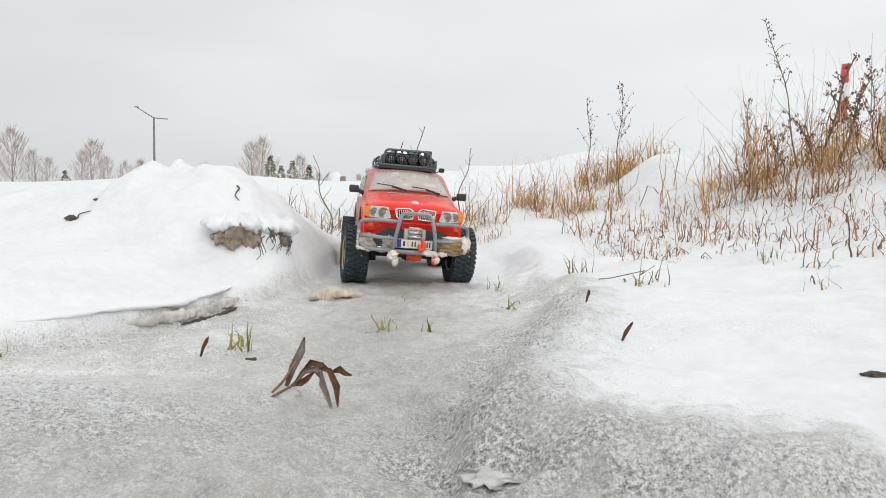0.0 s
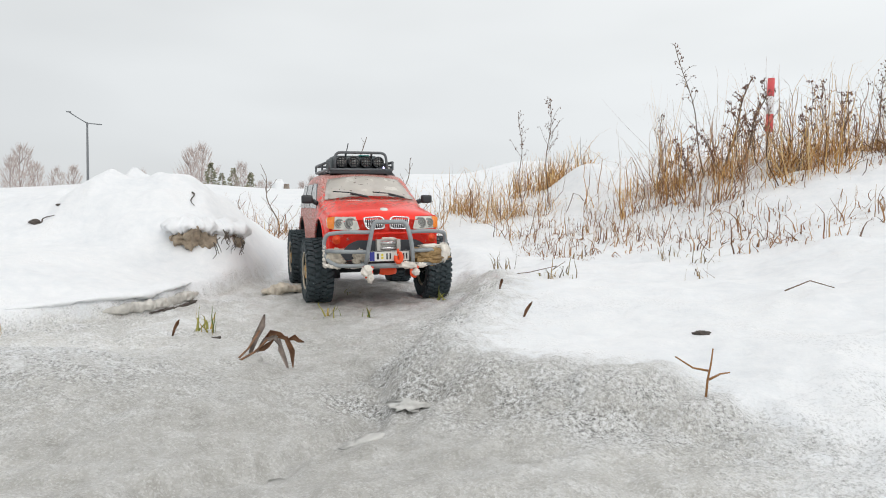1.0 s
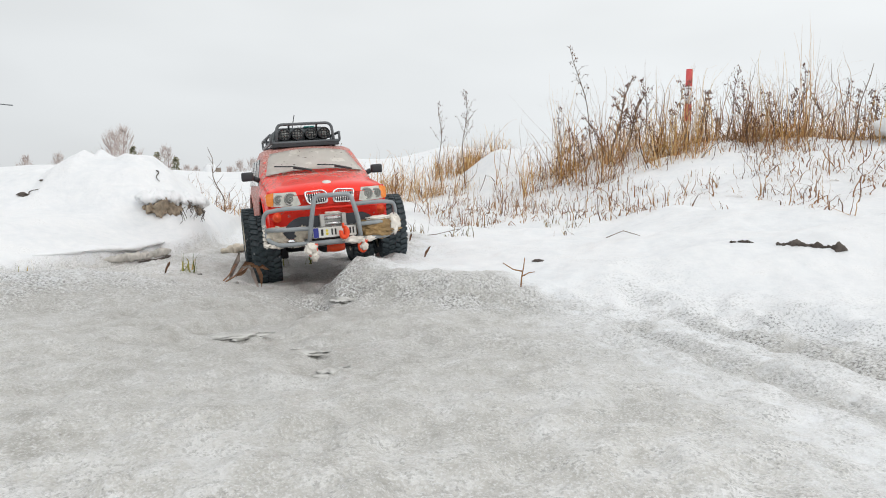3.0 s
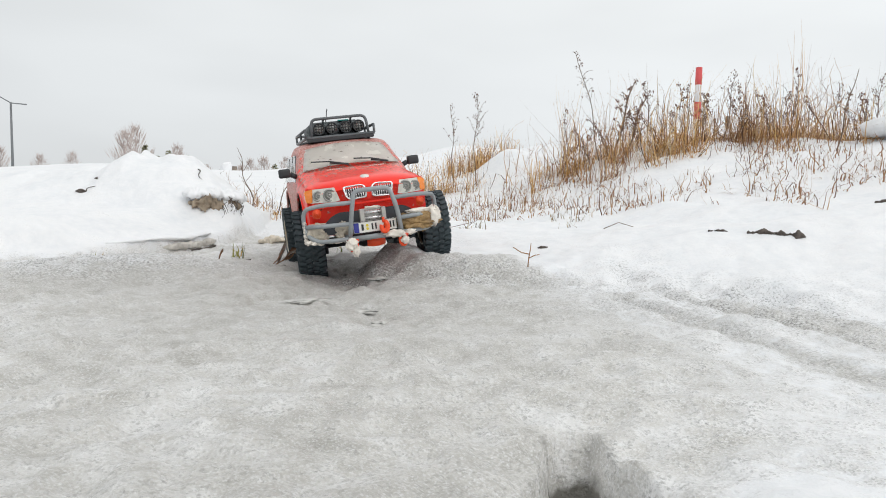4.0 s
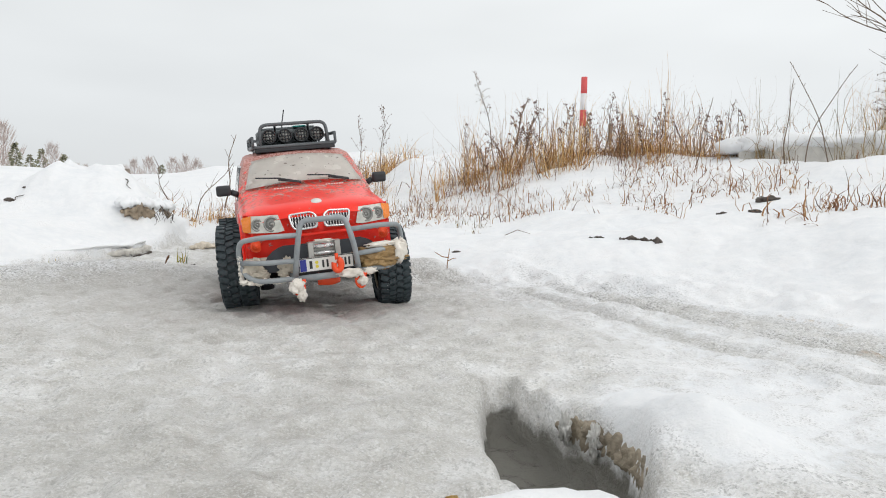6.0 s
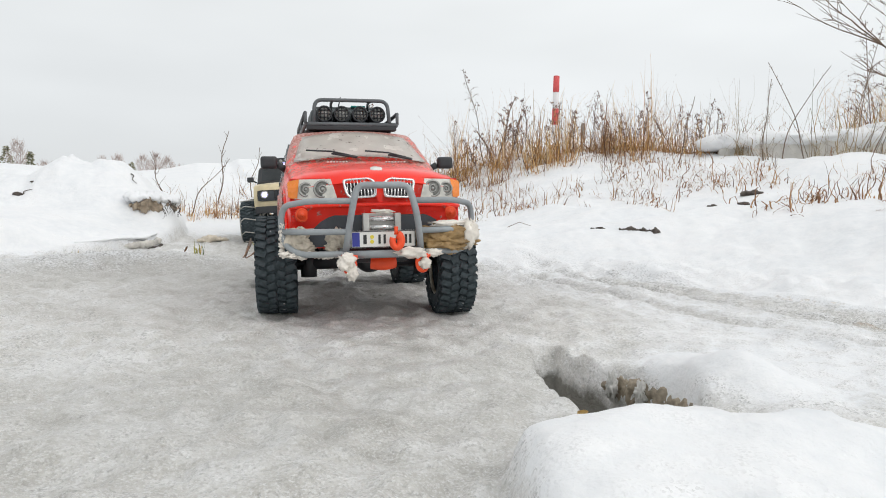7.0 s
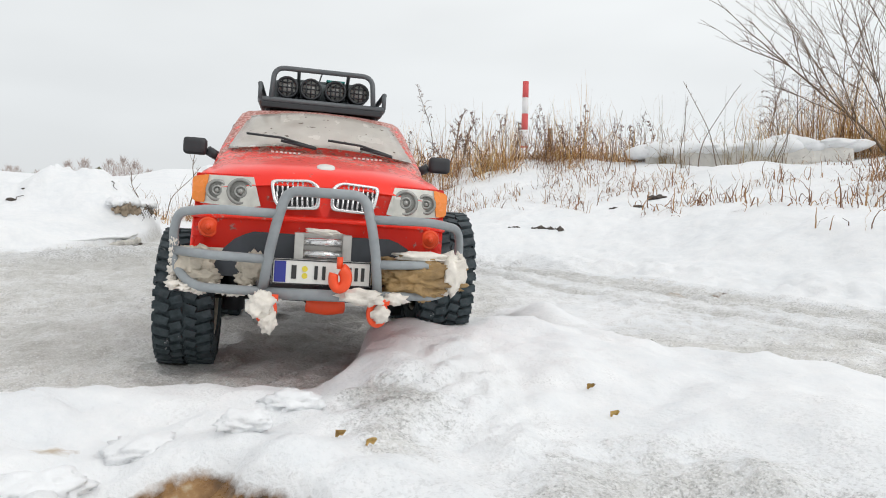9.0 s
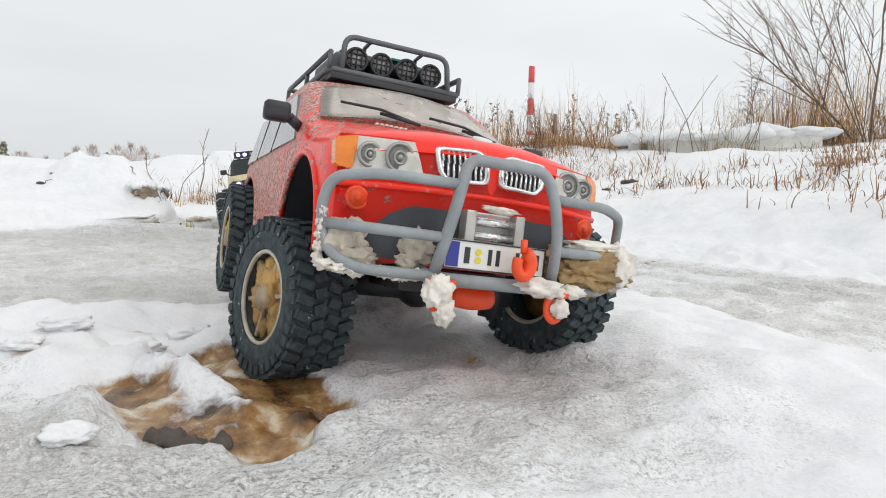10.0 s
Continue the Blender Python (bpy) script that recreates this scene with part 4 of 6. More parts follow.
    bmesh.ops.rotate(bm, verts=bm.verts, cent=(0, -0.1925, 0.1565), matrix=Matrix.Rotation(radians(22), 3, "X"))
    part("badge", bm, M_WHITE, car, "blank white oval badge")
    # plate with bars for its writing
    bm = bmesh.new()
    box(bm, (0, -0.2255, 0.0868), (0.064, 0.002, 0.0165), 0.0008)
    plate = part("number_plate", bm, M_WHITE, car, "white plate with dark bars", smooth=False)
    bm = bmesh.new()
    for x, z, sx, sz in ((0, 0.0945, 0.063, 0.0008), (0, 0.0791, 0.063, 0.0008), (-0.0312, 0.0868, 0.0008, 0.0155), (0.0312, 0.0868, 0.0008, 0.0155)):
        box(bm, (x, -0.2266, z), (sx, 0.0008, sz), 0)
    part("plate_border", bm, M_INK, plate, smooth=False)
    bm = bmesh.new()
    box(bm, (-0.0265, -0.2266, 0.0868), (0.0072, 0.0008, 0.0135), 0)
    part("blue_band", bm, M_BLUE, plate, smooth=False)
    bm = bmesh.new()
    disc(bm, (-0.0110, -0.2266, 0.0890), 0.0019, 0.0008, "Y", 12)
    disc(bm, (-0.0110, -0.2266, 0.0845), 0.0019, 0.0008, "Y", 12)
    part("seal", bm, M_YELLOW, plate, smooth=False)
    for x in (-0.0178, -0.0038, 0.0012, 0.0135, 0.0178, 0.0221, 0.0264):
        bm = bmesh.new()
        box(bm, (x, -0.2266, 0.0868), (0.0022 if x > -0.01 else 0.0032, 0.0008, 0.0088), 0)
        part("writing_bar", bm, M_INK, plate, smooth=False)
    # winch
    bm = bmesh.new()
    box(bm, (0, -0.2125, 0.1025), (0.037, 0.004, 0.019), 0.001)
    winch = part("winch", bm, M_SILVER, car, "silver winch with two rollers", smooth=False)
    for s in (-1, 1):
        bm = bmesh.new()
        box(bm, (s * 0.0155, -0.2165, 0.1025), (0.006, 0.012, 0.019), 0.001)
        part("winch_cheek", bm, M_SILVER, winch, smooth=False)
    for z in (0.0985, 0.1065):
        bm = bmesh.new()
        tube(bm, [(-0.0125, -0.2195, z), (0.0125, -0.2195, z)], 0.0026, 12)
        part("roller", bm, M_CHROME, winch)
    # bull bar
    def bar(pts, name="bar", r=0.0030, rad=0.010):
        b = bmesh.new()
        tube(b, rounded(pts, rad), r, 10)
        return part(name, b, M_GREY, bull, "")
    b0 = bmesh.new()
    tube(b0, rounded([(-0.037, -0.226, 0.071), (-0.0335, -0.235, 0.100), (-0.029, -0.235, 0.1225), (-0.0245, -0.230, 0.1385), (0.0245, -0.230, 0.1385), (0.029, -0.235, 0.1225), (0.0335, -0.235, 0.100), (0.037, -0.226, 0.071)], 0.011), 0.0033, 10)
    bull = part("bull_bar", b0, M_GREY, car, "scuffed grey tubular bull bar")
    for s in (-1, 1):
        bar([(s * 0.029, -0.234, 0.1235), (s * 0.070, -0.226, 0.1240), (s * 0.092, -0.211, 0.1205), (s * 0.0955, -0.205, 0.108), (s * 0.0935, -0.206, 0.084), (s * 0.080, -0.218, 0.0735), (s * 0.037, -0.228, 0.0735)])
        bar([(s * 0.033, -0.233, 0.0945), (s * 0.070, -0.225, 0.0950), (s * 0.0945, -0.206, 0.0955)])
        bar([(s * 0.037, -0.227, 0.073), (s * 0.040, -0.190, 0.080)])
        bar([(s * 0.0915, -0.208, 0.088), (s * 0.082, -0.175, 0.090)])
    bar([(-0.037, -0.228, 0.0725), (0.037, -0.228, 0.0725)], "cross_bar", 0.0038)
    # hook and shackles
    bm = bmesh.new()
    tube(bm, [(0.0105 + 0.0044 * math.sin(a) * (1 if a < 3.6 else 0.9), -0.2395, 0.0850 + 0.0062 * math.cos(a)) for a in [0.2 + 0.28 * k for k in range(19)]], 0.0042, 8, 0.0030)
    tube(bm, [(0.0105, -0.2385, 0.091), (0.0105, -0.2375, 0.0985)], 0.0020, 8)
    part("tow_hook", bm, M_ORANGE, car, "orange tow hook")
    for x, s in ((-0.034, 1), (0.0365, 2)):
        bm = bmesh.new()
        tube(bm, [(x + 0.0050 * math.sin(a), -0.234, 0.0630 + 0.0075 * math.cos(a)) for a in [0.5 + 0.3 * k for k in range(19)]], 0.0022, 8)
        tube(bm, [(x - 0.0075, -0.234, 0.0705), (x + 0.0075, -0.234, 0.0705)], 0.0022, 8)
        part("shackle", bm, M_ORANGE, car, "orange-red towing shackle")
        bm = bmesh.new()
        if s == 1:
            lump(bm, (x - 0.003, -0.2365, 0.066), (0.0080, 0.0055, 0.0085), 2, 0.45, 4, 1.6)
            lump(bm, (x + 0.002, -0.2365, 0.0555), (0.005, 0.0042, 0.007), 9, 0.45, 4, 1.6)
        else:
            lump(bm, (x + 0.002, -0.237, 0.0625), (0.006, 0.004, 0.005), 5, 0.5)
            lump(bm, (x - 0.003, -0.236, 0.0715), (0.006, 0.005, 0.004), 6, 0.5)
        part("snow_clump", bm, M_CARSNOW, car, "clinging snow")
    bm = bmesh.new()
    tube(bm, rounded([(-0.007, -0.190, 0.063), (0.006, -0.193, 0.0615), (0.016, -0.190, 0.063)], 0.006), 0.0075, 14)
    part("skid_guard", bm, M_ORANGE, car, "orange axle guard")
    # caked ice on the bumper
    bm = bmesh.new()
    lump(bm, (0.063, -0.2195, 0.0860), (0.028, 0.009, 0.0135), 11, 0.45, 5, 2.2)
    part("mud_cake", bm, M_MUDICE, car, "frozen brown mud on bumper")
    caked = [((0.0875, -0.2205, 0.0885), (0.0085, 0.009, 0.014), 12, 0.6), ((0.0945, -0.208, 0.094), (0.006, 0.008, 0.009), 16, 0.5), ((0.070, -0.221, 0.100), (0.023, 0.006, 0.0035), 13, 0.6),
             ((0.024, -0.236, 0.0735), (0.013, 0.006, 0.0048), 14, 0.6), ((0.048, -0.232, 0.0725), (0.008, 0.005, 0.004), 15, 0.6), ((0.0, -0.226, 0.1135), (0.010, 0.004, 0.002), 51, 0.6)]
    caked += [((-0.093 + 0.008 * k, -0.212 - 0.0018 * k, 0.0735 - 0.001 * (k % 3)), (0.005, 0.004, 0.0026), 20 + k, 0.8) for k in range(9)]
    caked += [((-0.095, -0.206, 0.077 + 0.006 * k), (0.0024, 0.003, 0.0034), 40 + k, 0.8) for k in range(5)]
    for c, size, seed, rough in caked:
        bm = bmesh.new()
        lump(bm, c, size, seed, rough, 3, 1.6)
        part("snow_cake", bm, M_CARSNOW, car, "crusted snow on bumper")
    for c, size, seed in (((-0.081, -0.2085, 0.088), (0.010, 0.0035, 0.011), 60), ((-0.076, -0.2105, 0.079), (0.012, 0.0035, 0.006), 62), ((-0.044, -0.2165, 0.088), (0.009, 0.003, 0.009), 61), ((-0.049, -0.2165, 0.080), (0.006, 0.003, 0.005), 63)):
        bm = bmesh.new()
        lump(bm, c, size, seed, 0.5, 4, 1.5)
        part("slush_cake", bm, M_SLUSH, car, "yellowish slush on bumper")
    # mirrors
    for s in (-1, 1):
        bm = bmesh.new()
        box(bm, (s * 0.1035, -0.071, 0.1735), (0.0185, 0.011, 0.0140), 0.0045, seg=3)
        tube(bm, [(s * 0.094, -0.069, 0.171), (s * 0.084, -0.064, 0.1655)], 0.004, 8)
        part("door_mirror", bm, M_BLACK, car, "black door mirror")
    # roof rack
    z0 = 0.2265
    b0 = bmesh.new()
    loop = [(-0.0575, -0.012, z0), (0.0575, -0.012, z0), (0.0575, 0.165, z0), (-0.0575, 0.165, z0)]
    tube(b0, rounded(loop + [loop[0], loop[1]], 0.008)[6:], 0.0026, 8)
    rack = part("roof_rack", b0, M_DGREY, car, "grey tubular roof basket")
    bm = bmesh.new()
    top = [(x, y, 0.240) for x, y, z in loop]
    tube(bm, rounded([top[1], top[2], top[3], top[0]], 0.008), 0.0024, 8)
    for x, y in ((-0.0575, 0.165), (0.0575, 0.165), (-0.0575, 0.075), (0.0575, 0.075), (-0.0575, -0.012), (0.0575, -0.012)):
        tube(bm, [(x, y, z0), (x, y, 0.240)], 0.002, 6)
    part("upper_rail", bm, M_DGREY, rack)
    bm = bmesh.new()
    tube(bm, rounded([(-0.0475, -0.012, z0), (-0.0455, -0.008, 0.2570), (0.0455, -0.008, 0.2570), (0.0475, -0.012, z0)], 0.010), 0.0024, 8)
    for x in (-0.0235, 0.0235):
        tube(bm, [(x, -0.008, 0.2570), (x, 0.012, 0.2555), (x, 0.02, 0.230)], 0.0018, 6)
    part("light_hoop", bm, M_DGREY, rack)
    bm = bmesh.new()
    box(bm, (0, 0.074, 0.2235), (0.108, 0.172, 0.0025), 0.0008)
    box(bm, (0, -0.006, 0.2218), (0.112, 0.016, 0.005), 0.001)
    part("rack_floor", bm, M_BLACK, rack, smooth=False)
    for x in (-0.05, 0.05):
        for y in (0.01, 0.14):
            bm = bmesh.new()
            tube(bm, [(x, y, 0.2145), (x, y, 0.2260)], 0.003, 8)
            part("rack_foot", bm, M_BLACK, rack)
    for x in (-0.0335, -0.0115, 0.0115, 0.0335):
        bm = bmesh.new()
        disc(bm, (x, 0.006, 0.2405), 0.0098, 0.016, "Y", 20, 0.008)
        lamp = part("roof_lamp", bm, M_BLACK, car, "round black caged spot lamp")
        bm = bmesh.new()
        disc(bm, (x, -0.0022, 0.2405), 0.0085, 0.002, "Y", 20)
        part("lamp_glass", bm, M_LAMPDARK, lamp)
        bm = bmesh.new()
        ring(bm, (x, -0.0038, 0.2405), 0.0092, 0.0012, "Y", 20, 6)
        for k in (-0.0045, 0, 0.0045):
            tube(bm, [(x + k, -0.0042, 0.2322), (x + k, -0.0042, 0.2488)], 0.0006, 5)
            tube(bm, [(x - 0.0083, -0.0042, 0.2405 + k), (x + 0.0083, -0.0042, 0.2405 + k)], 0.0006, 5)
        part("lamp_cage", bm, M_BLACK, lamp)
    bm = bmesh.new()
    box(bm, (-0.006, 0.055, 0.2385), (0.084, 0.075, 0.024), 0.006, seg=3)
    box(bm, (-0.004, 0.055, 0.2515), (0.076, 0.066, 0.004), 0.0015)
    part("cargo_box", bm, M_CARGO, car, "dark grey cargo box on rack")
    bm = bmesh.new()
    box(bm, (0.012, 0.030, 0.2535), (0.018, 0.028, 0.0022), 0.0006)
    part("strap", bm, M_TEAL, car, "teal strap")
    bm = bmesh.new()
    tube(bm, [(-0.006, 0.12, 0.226), (-0.004, 0.125, 0.262), (0.002, 0.13, 0.285)], 0.0009, 6)
    part("aerial", bm, M_BLACK, car, "thin black aerial")
    # underside
    bm = bmesh.new()
    box(bm, (0, 0.01, 0.069), (0.070, 0.36, 0.016), 0.004)
    part("chassis", bm, M_BLACK, car, smooth=False)
    for y in (FRONT, REAR):
        bm = bmesh.new()
        tube(bm, [(-0.078, y, 0.060), (0.078, y, 0.060)], 0.008, 10)
        lump(bm, (0.004, y, 0.060), (0.016, 0.016, 0.014), 3, 0.08)
        part("axle", bm, M_BLACK, car)
        for s in (-1, 1):
            bm = bmesh.new()
            tube(bm, [(s * 0.062, y + 0.012, 0.056), (s * 0.052, y + 0.02, 0.120)], 0.007, 10)
            tube(bm, [(s * 0.064, y, 0.044), (s * 0.064, y, 0.075)], 0.009, 10)
            part("shock_absorber", bm, M_BLACK, car)
    wheels = []
    for s, y in ((-1, FRONT), (1, FRONT), (-1, REAR), (1, REAR)):
        wheels.append((s, y, build_wheel(car, "wheel", pose(s * TRACK, y, R_TYRE), side=s)))
    return car, wheels


def build_cream_car():
    car = thing("toy_jeep", "cream model jeep with black cabin, snow chains and lit lamps", "toy car")
    st = []
    for y, w, z0, z2, wt in ((-0.205, 0.070, 0.085, 0.135, 0.066), (-0.198, 0.078, 0.080, 0.146, 0.074), (-0.15, 0.082, 0.078, 0.150, 0.076), (-0.085, 0.084, 0.076, 0.153, 0.078), (0.20, 0.084, 0.078, 0.153, 0.078), (0.215, 0.078, 0.084, 0.146, 0.07)):
        st.append((y, [(0, z0), (w * 0.92, z0), (w, z0 + 0.008), (w, z2 - 0.02), (w * 0.985, z2 - 0.008), (wt, z2 - 0.001), (wt * 0.5, z2 + 0.002), (0, z2 + 0.003)]))
    bm = bmesh.new()
    loft(bm, st)
    body = part("body", bm, [M_CREAM], car)
    cut_arches(body, [(s * 0.092, y, 0.082, 0.062, 0.080) for s in (-1, 1) for y in (-0.135, 0.135)], M_BLACK)
    st = []
    for y, w, z2 in ((-0.085, 0.072, 0.158), (-0.060, 0.068, 0.196), (-0.050, 0.066, 0.202), (0.19, 0.066, 0.202), (0.20, 0.070, 0.16)):
        st.append((y, [(0, 0.150), (0.076, 0.150), (0.0755, 0.156), (w + 0.003, max(0.157, z2 - 0.006)), (w - 0.004, z2), (0, z2 + 0.002)]))
    bm = bmesh.new()
    loft(bm, st)
    part("cabin", bm, M_BLACK, car, "black cabin top", smooth=False)
    bm = bmesh.new()
    q = [bm.verts.new(p) for p in ((-0.064, -0.0845, 0.161), (0.064, -0.0845, 0.161), (0.060, -0.0635, 0.194), (-0.060, -0.0635, 0.194))]
    bm.faces.new(q)
    bmesh.ops.solidify(bm, geom=bm.faces[:], thickness=0.002)
    part("windscreen", bm, M_GLASSDARK, car, smooth=False)
    bm = bmesh.new()
    box(bm, (0, -0.2045, 0.119), (0.136, 0.006, 0.028), 0.007)
    grille = part("grille", bm, M_DARKBLUE, car, "dark front panel", smooth=False)
    for k in range(7):
        bm = bmesh.new()
        box(bm, (-0.024 + 0.008 * k, -0.2095, 0.121), (0.003, 0.003, 0.022), 0)
        part("grille_slat", bm, M_BLACK, grille, smooth=False)
    for s in (-1, 1):
        bm = bmesh.new()
        ring(bm, (s * 0.050, -0.2095, 0.122), 0.0085, 0.0018, "Y", 18, 6)
        hl = part("headlight", bm, M_SILVER, car)
        bm = bmesh.new()
        disc(bm, (s * 0.050, -0.2095, 0.122), 0.0062, 0.003, "Y", 16)
        part("headlight_lens", bm, M_LED, hl, "glowing bluish-white lamp")
        bm = bmesh.new()
        box(bm, (s * 0.093, -0.078, 0.166), (0.018, 0.008, 0.014), 0.003)
        tube(bm, [(s * 0.086, -0.076, 0.162), (s * 0.077, -0.074, 0.157)], 0.002, 6)
        part("door_mirror", bm, M_BLACK, car)
    bm = bmesh.new()
    box(bm, (0, -0.214, 0.083), (0.15, 0.022, 0.018), 0.004)
    part("bumper", bm, M_BLACK, car, "black front bumper", smooth=False)
    bm = bmesh.new()
    box(bm, (0, -0.052, 0.2135), (0.118, 0.016, 0.019), 0.003)
    for s in (-1, 1):
        tube(bm, [(s * 0.045, -0.050, 0.2), (s * 0.045, -0.050, 0.208)], 0.003, 6)
    lb = part("light_bar", bm, M_BLACK, car, "black roof light bar", smooth=False)
    for k in range(6):
        bm = bmesh.new()
        disc(bm, (-0.047 + 0.0188 * k, -0.0605, 0.2135), 0.0052, 0.003, "Y", 14)
        part("roof_light", bm, M_LED if k in (0, 1, 4) else M_LAMPDARK, lb)
    bm = bmesh.new()
    box(bm, (0, 0.01, 0.070), (0.07, 0.34, 0.016), 0.003)
    for y in (-0.135, 0.135):
        tube(bm, [(-0.075, y, 0.058), (0.075, y, 0.058)], 0.007, 8)
    part("chassis", bm, M_BLACK, car, smooth=False)
    wheels = [(s, y, build_wheel(car, "wheel", pose(s * 0.093, y, 0.056), 0.056, 0.046, s, True, M_BLACK)) for s in (-1, 1) for y in (-0.135, 0.135)]
    return car, wheels


RED_CAR, RED_WHEELS = build_red_car()
CREAM_CAR, CREAM_WHEELS = build_cream_car()


# ------------------------------------------------------------ plants
def blades(name, roots, heights, material, label, category, widths=(0.0012, 0.0026), bend=(0.2, 1.1), seed=1, segs=6, lean=None, kind="stuff", hook=0.0, jitter=0.40, tilt=0.50):
    """Many grass blades as ribbons in one mesh."""
    rng = np.random.RandomState(seed)
    n = len(roots)
    roots = np.asarray(roots, float)
    a = rng.uniform(0, 2 * np.pi, n)
    if lean is not None:
        a = lean + rng.normal(0, 0.9, n)
    b = rng.uniform(*bend, n)
    w = rng.uniform(*widths, n)
    f = a + np.pi / 2 + rng.normal(0, 0.5, n)
    base_tilt = rng.normal(0, tilt, n)
    p, ang = roots.copy(), base_tilt.copy()
    kink = np.where(rng.uniform(0, 1, n) < hook, rng.uniform(0.6, 1.5, n), 0)
    kseg = rng.randint(1, segs + 1, n)
    verts = np.empty((n, segs + 1, 2, 3))
    side = np.stack([np.cos(f), np.sin(f), np.zeros(n)], 1)
    for k in range(segs + 1):
        t = k / segs
        half = (w * (1 - 0.85 * t ** 1.5) / 2)[:, None] * side
        verts[:, k, 0], verts[:, k, 1] = p - half, p + half
        ang = ang + b / segs * (0.5 + t) + np.where(kseg == k, kink, 0) + rng.normal(0, jitter, n)
        a = a + rng.normal(0, jitter, n)
        stepv = heights / segs
        p = p + np.stack([np.cos(a) * np.sin(ang) * stepv, np.sin(a) * np.sin(ang) * stepv, np.cos(ang) * stepv], 1)
    base = (np.arange(n) * (segs + 1) * 2)[:, None]
    k = np.arange(segs)[None, :] * 2 + base
    faces = np.stack([k, k + 1, k + 3, k + 2], -1).reshape(-1, 4)
    ob = raw(name, verts.reshape(-1, 3).tolist(), faces.tolist(), material)
    return tagged(ob, label, category, kind=kind)


def on_ground(x, y, sink=0.006):
    return np.stack([x, y, ground(x, y)[0] - sink], 1)


def along(line, n, spread, seed, clump=18, tight=0.016):
    """Random tufts round a polyline."""
    rng = np.random.RandomState(seed)
    line = np.array(line, float)
    seg = np.linalg.norm(np.diff(line, axis=0), axis=1)
    s = np.concatenate([[0], np.cumsum(seg)])
    k = max(3, n // clump)
    u = rng.uniform(0, s[-1], k)
    cx, cy = np.interp(u, s, line[:, 0]), np.interp(u, s, line[:, 1])
    cx += rng.normal(0, spread, k) * 0.6
    cy += rng.normal(0, spread, k)
    size = rng.uniform(0.4, 2.2, k)
    pick = rng.choice(k, n, p=size / size.sum())
    x = cx[pick] + rng.normal(0, tight, n) * np.sqrt(size[pick])
    y = cy[pick] + rng.normal(0, tight, n) * np.sqrt(size[pick])
    return x, y, rng


def grass_fields():
    x, y, rng = along([(0.10, 2.30), (0.30, 2.25), (0.55, 2.45)], 620, 0.13, 3)
    blades("dry_grass", on_ground(x, y), rng.uniform(0.08, 0.26, 620) * rng.uniform(0.6, 1.1, 620), M_STRAW, "tangled golden dry grass standing in snow", "grass", seed=4, hook=0.6, widths=(0.0014, 0.0034), bend=(0.4, 2.2), tilt=0.7)
    x, y, rng = along([(0.55, 2.75), (0.85, 3.0)], 500, 0.12, 5)
    blades("dry_grass", on_ground(x, y), rng.uniform(0.08, 0.19, 500), M_STRAW, "golden dry grass behind a small snow heap", "grass", seed=6, hook=0.4, widths=(0.002, 0.004))
    x, y, rng = along([(0.80, 2.15), (0.98, 1.98), (1.25, 1.88), (1.55, 1.78), (1.95, 1.62)], 1050, 0.17, 7)
    blades("dry_grass", on_ground(x, y), rng.uniform(0.10, 0.36, 1050), M_STRAW, "thick straw-coloured dry grass along the bank", "grass", seed=8, hook=0.65, widths=(0.0014, 0.0036), bend=(0.3, 2.4), tilt=0.65, segs=8, jitter=0.30)
    x, y, rng = along([(0.80, 2.12), (1.0, 2.0), (1.3, 1.86), (1.6, 1.74), (2.1, 1.55)], 650, 0.17, 9)
    blades("brown_stalks", on_ground(x, y), rng.uniform(0.12, 0.36, 650), M_RUST, "dark rusty weed stalks among dry grass", "weeds", seed=10, hook=0.7, widths=(0.0016, 0.0034), bend=(0.2, 2.0), tilt=0.95, segs=8)
    x, y, rng = along([(0.80, 2.15), (0.98, 1.98), (1.25, 1.88), (1.55, 1.78), (1.95, 1.62)], 900, 0.15, 27)
    blades("dry_grass", on_ground(x, y), rng.uniform(0.03, 0.12, 900), M_STRAW, "matted golden grass at the foot of the stalks", "grass", seed=28, hook=0.7, widths=(0.0016, 0.004), bend=(0.3, 1.8))
    x, y, rng = along([(0.8, 2.1), (1.3, 1.85), (1.9, 1.65)], 34, 0.14, 19)
    blades("tall_stalks", on_ground(x, y), rng.uniform(0.26, 0.44, 34), M_STRAW, "thin pale stalks rising over the grass", "grass", seed=20, hook=0.2, jitter=0.06, tilt=0.15, widths=(0.0012, 0.0024), bend=(0.0, 0.5))
    x, y, rng = along([(2.40, 1.08), (2.6, 0.85), (2.85, 0.55)], 1100, 0.11, 11)
    blades("dry_grass", on_ground(x, y), rng.uniform(0.20, 0.50, 1100), M_STRAW, "straw-coloured grass under a bare shrub", "grass", seed=12, hook=0.4, widths=(0.0014, 0.0032), bend=(0.5, 2.2), tilt=0.5, segs=8, jitter=0.18)
    x, y, rng = along([(2.28, 1.28), (2.45, 1.12), (2.62, 0.95)], 420, 0.09, 31)
    blades("dry_grass", on_ground(x, y), rng.uniform(0.18, 0.42, 420), M_STRAW, "arching straw-coloured grass behind a snowy slab", "grass", seed=32, hook=0.3, widths=(0.0014, 0.0032), bend=(0.6, 2.4), tilt=0.5, segs=8, jitter=0.16)
    x, y, rng = along([(1.6, 1.35), (1.85, 1.05), (2.1, 0.9)], 160, 0.10, 13)
    blades("bent_stalks", on_ground(x, y), rng.uniform(0.12, 0.40, 160), M_DULL, "broken grass stalks before a snowy slab", "grass", seed=14, hook=0.6, widths=(0.0014, 0.003), bend=(0.0, 1.2))
    # low blades poking through the snow of the slope
    rng = np.random.RandomState(15)
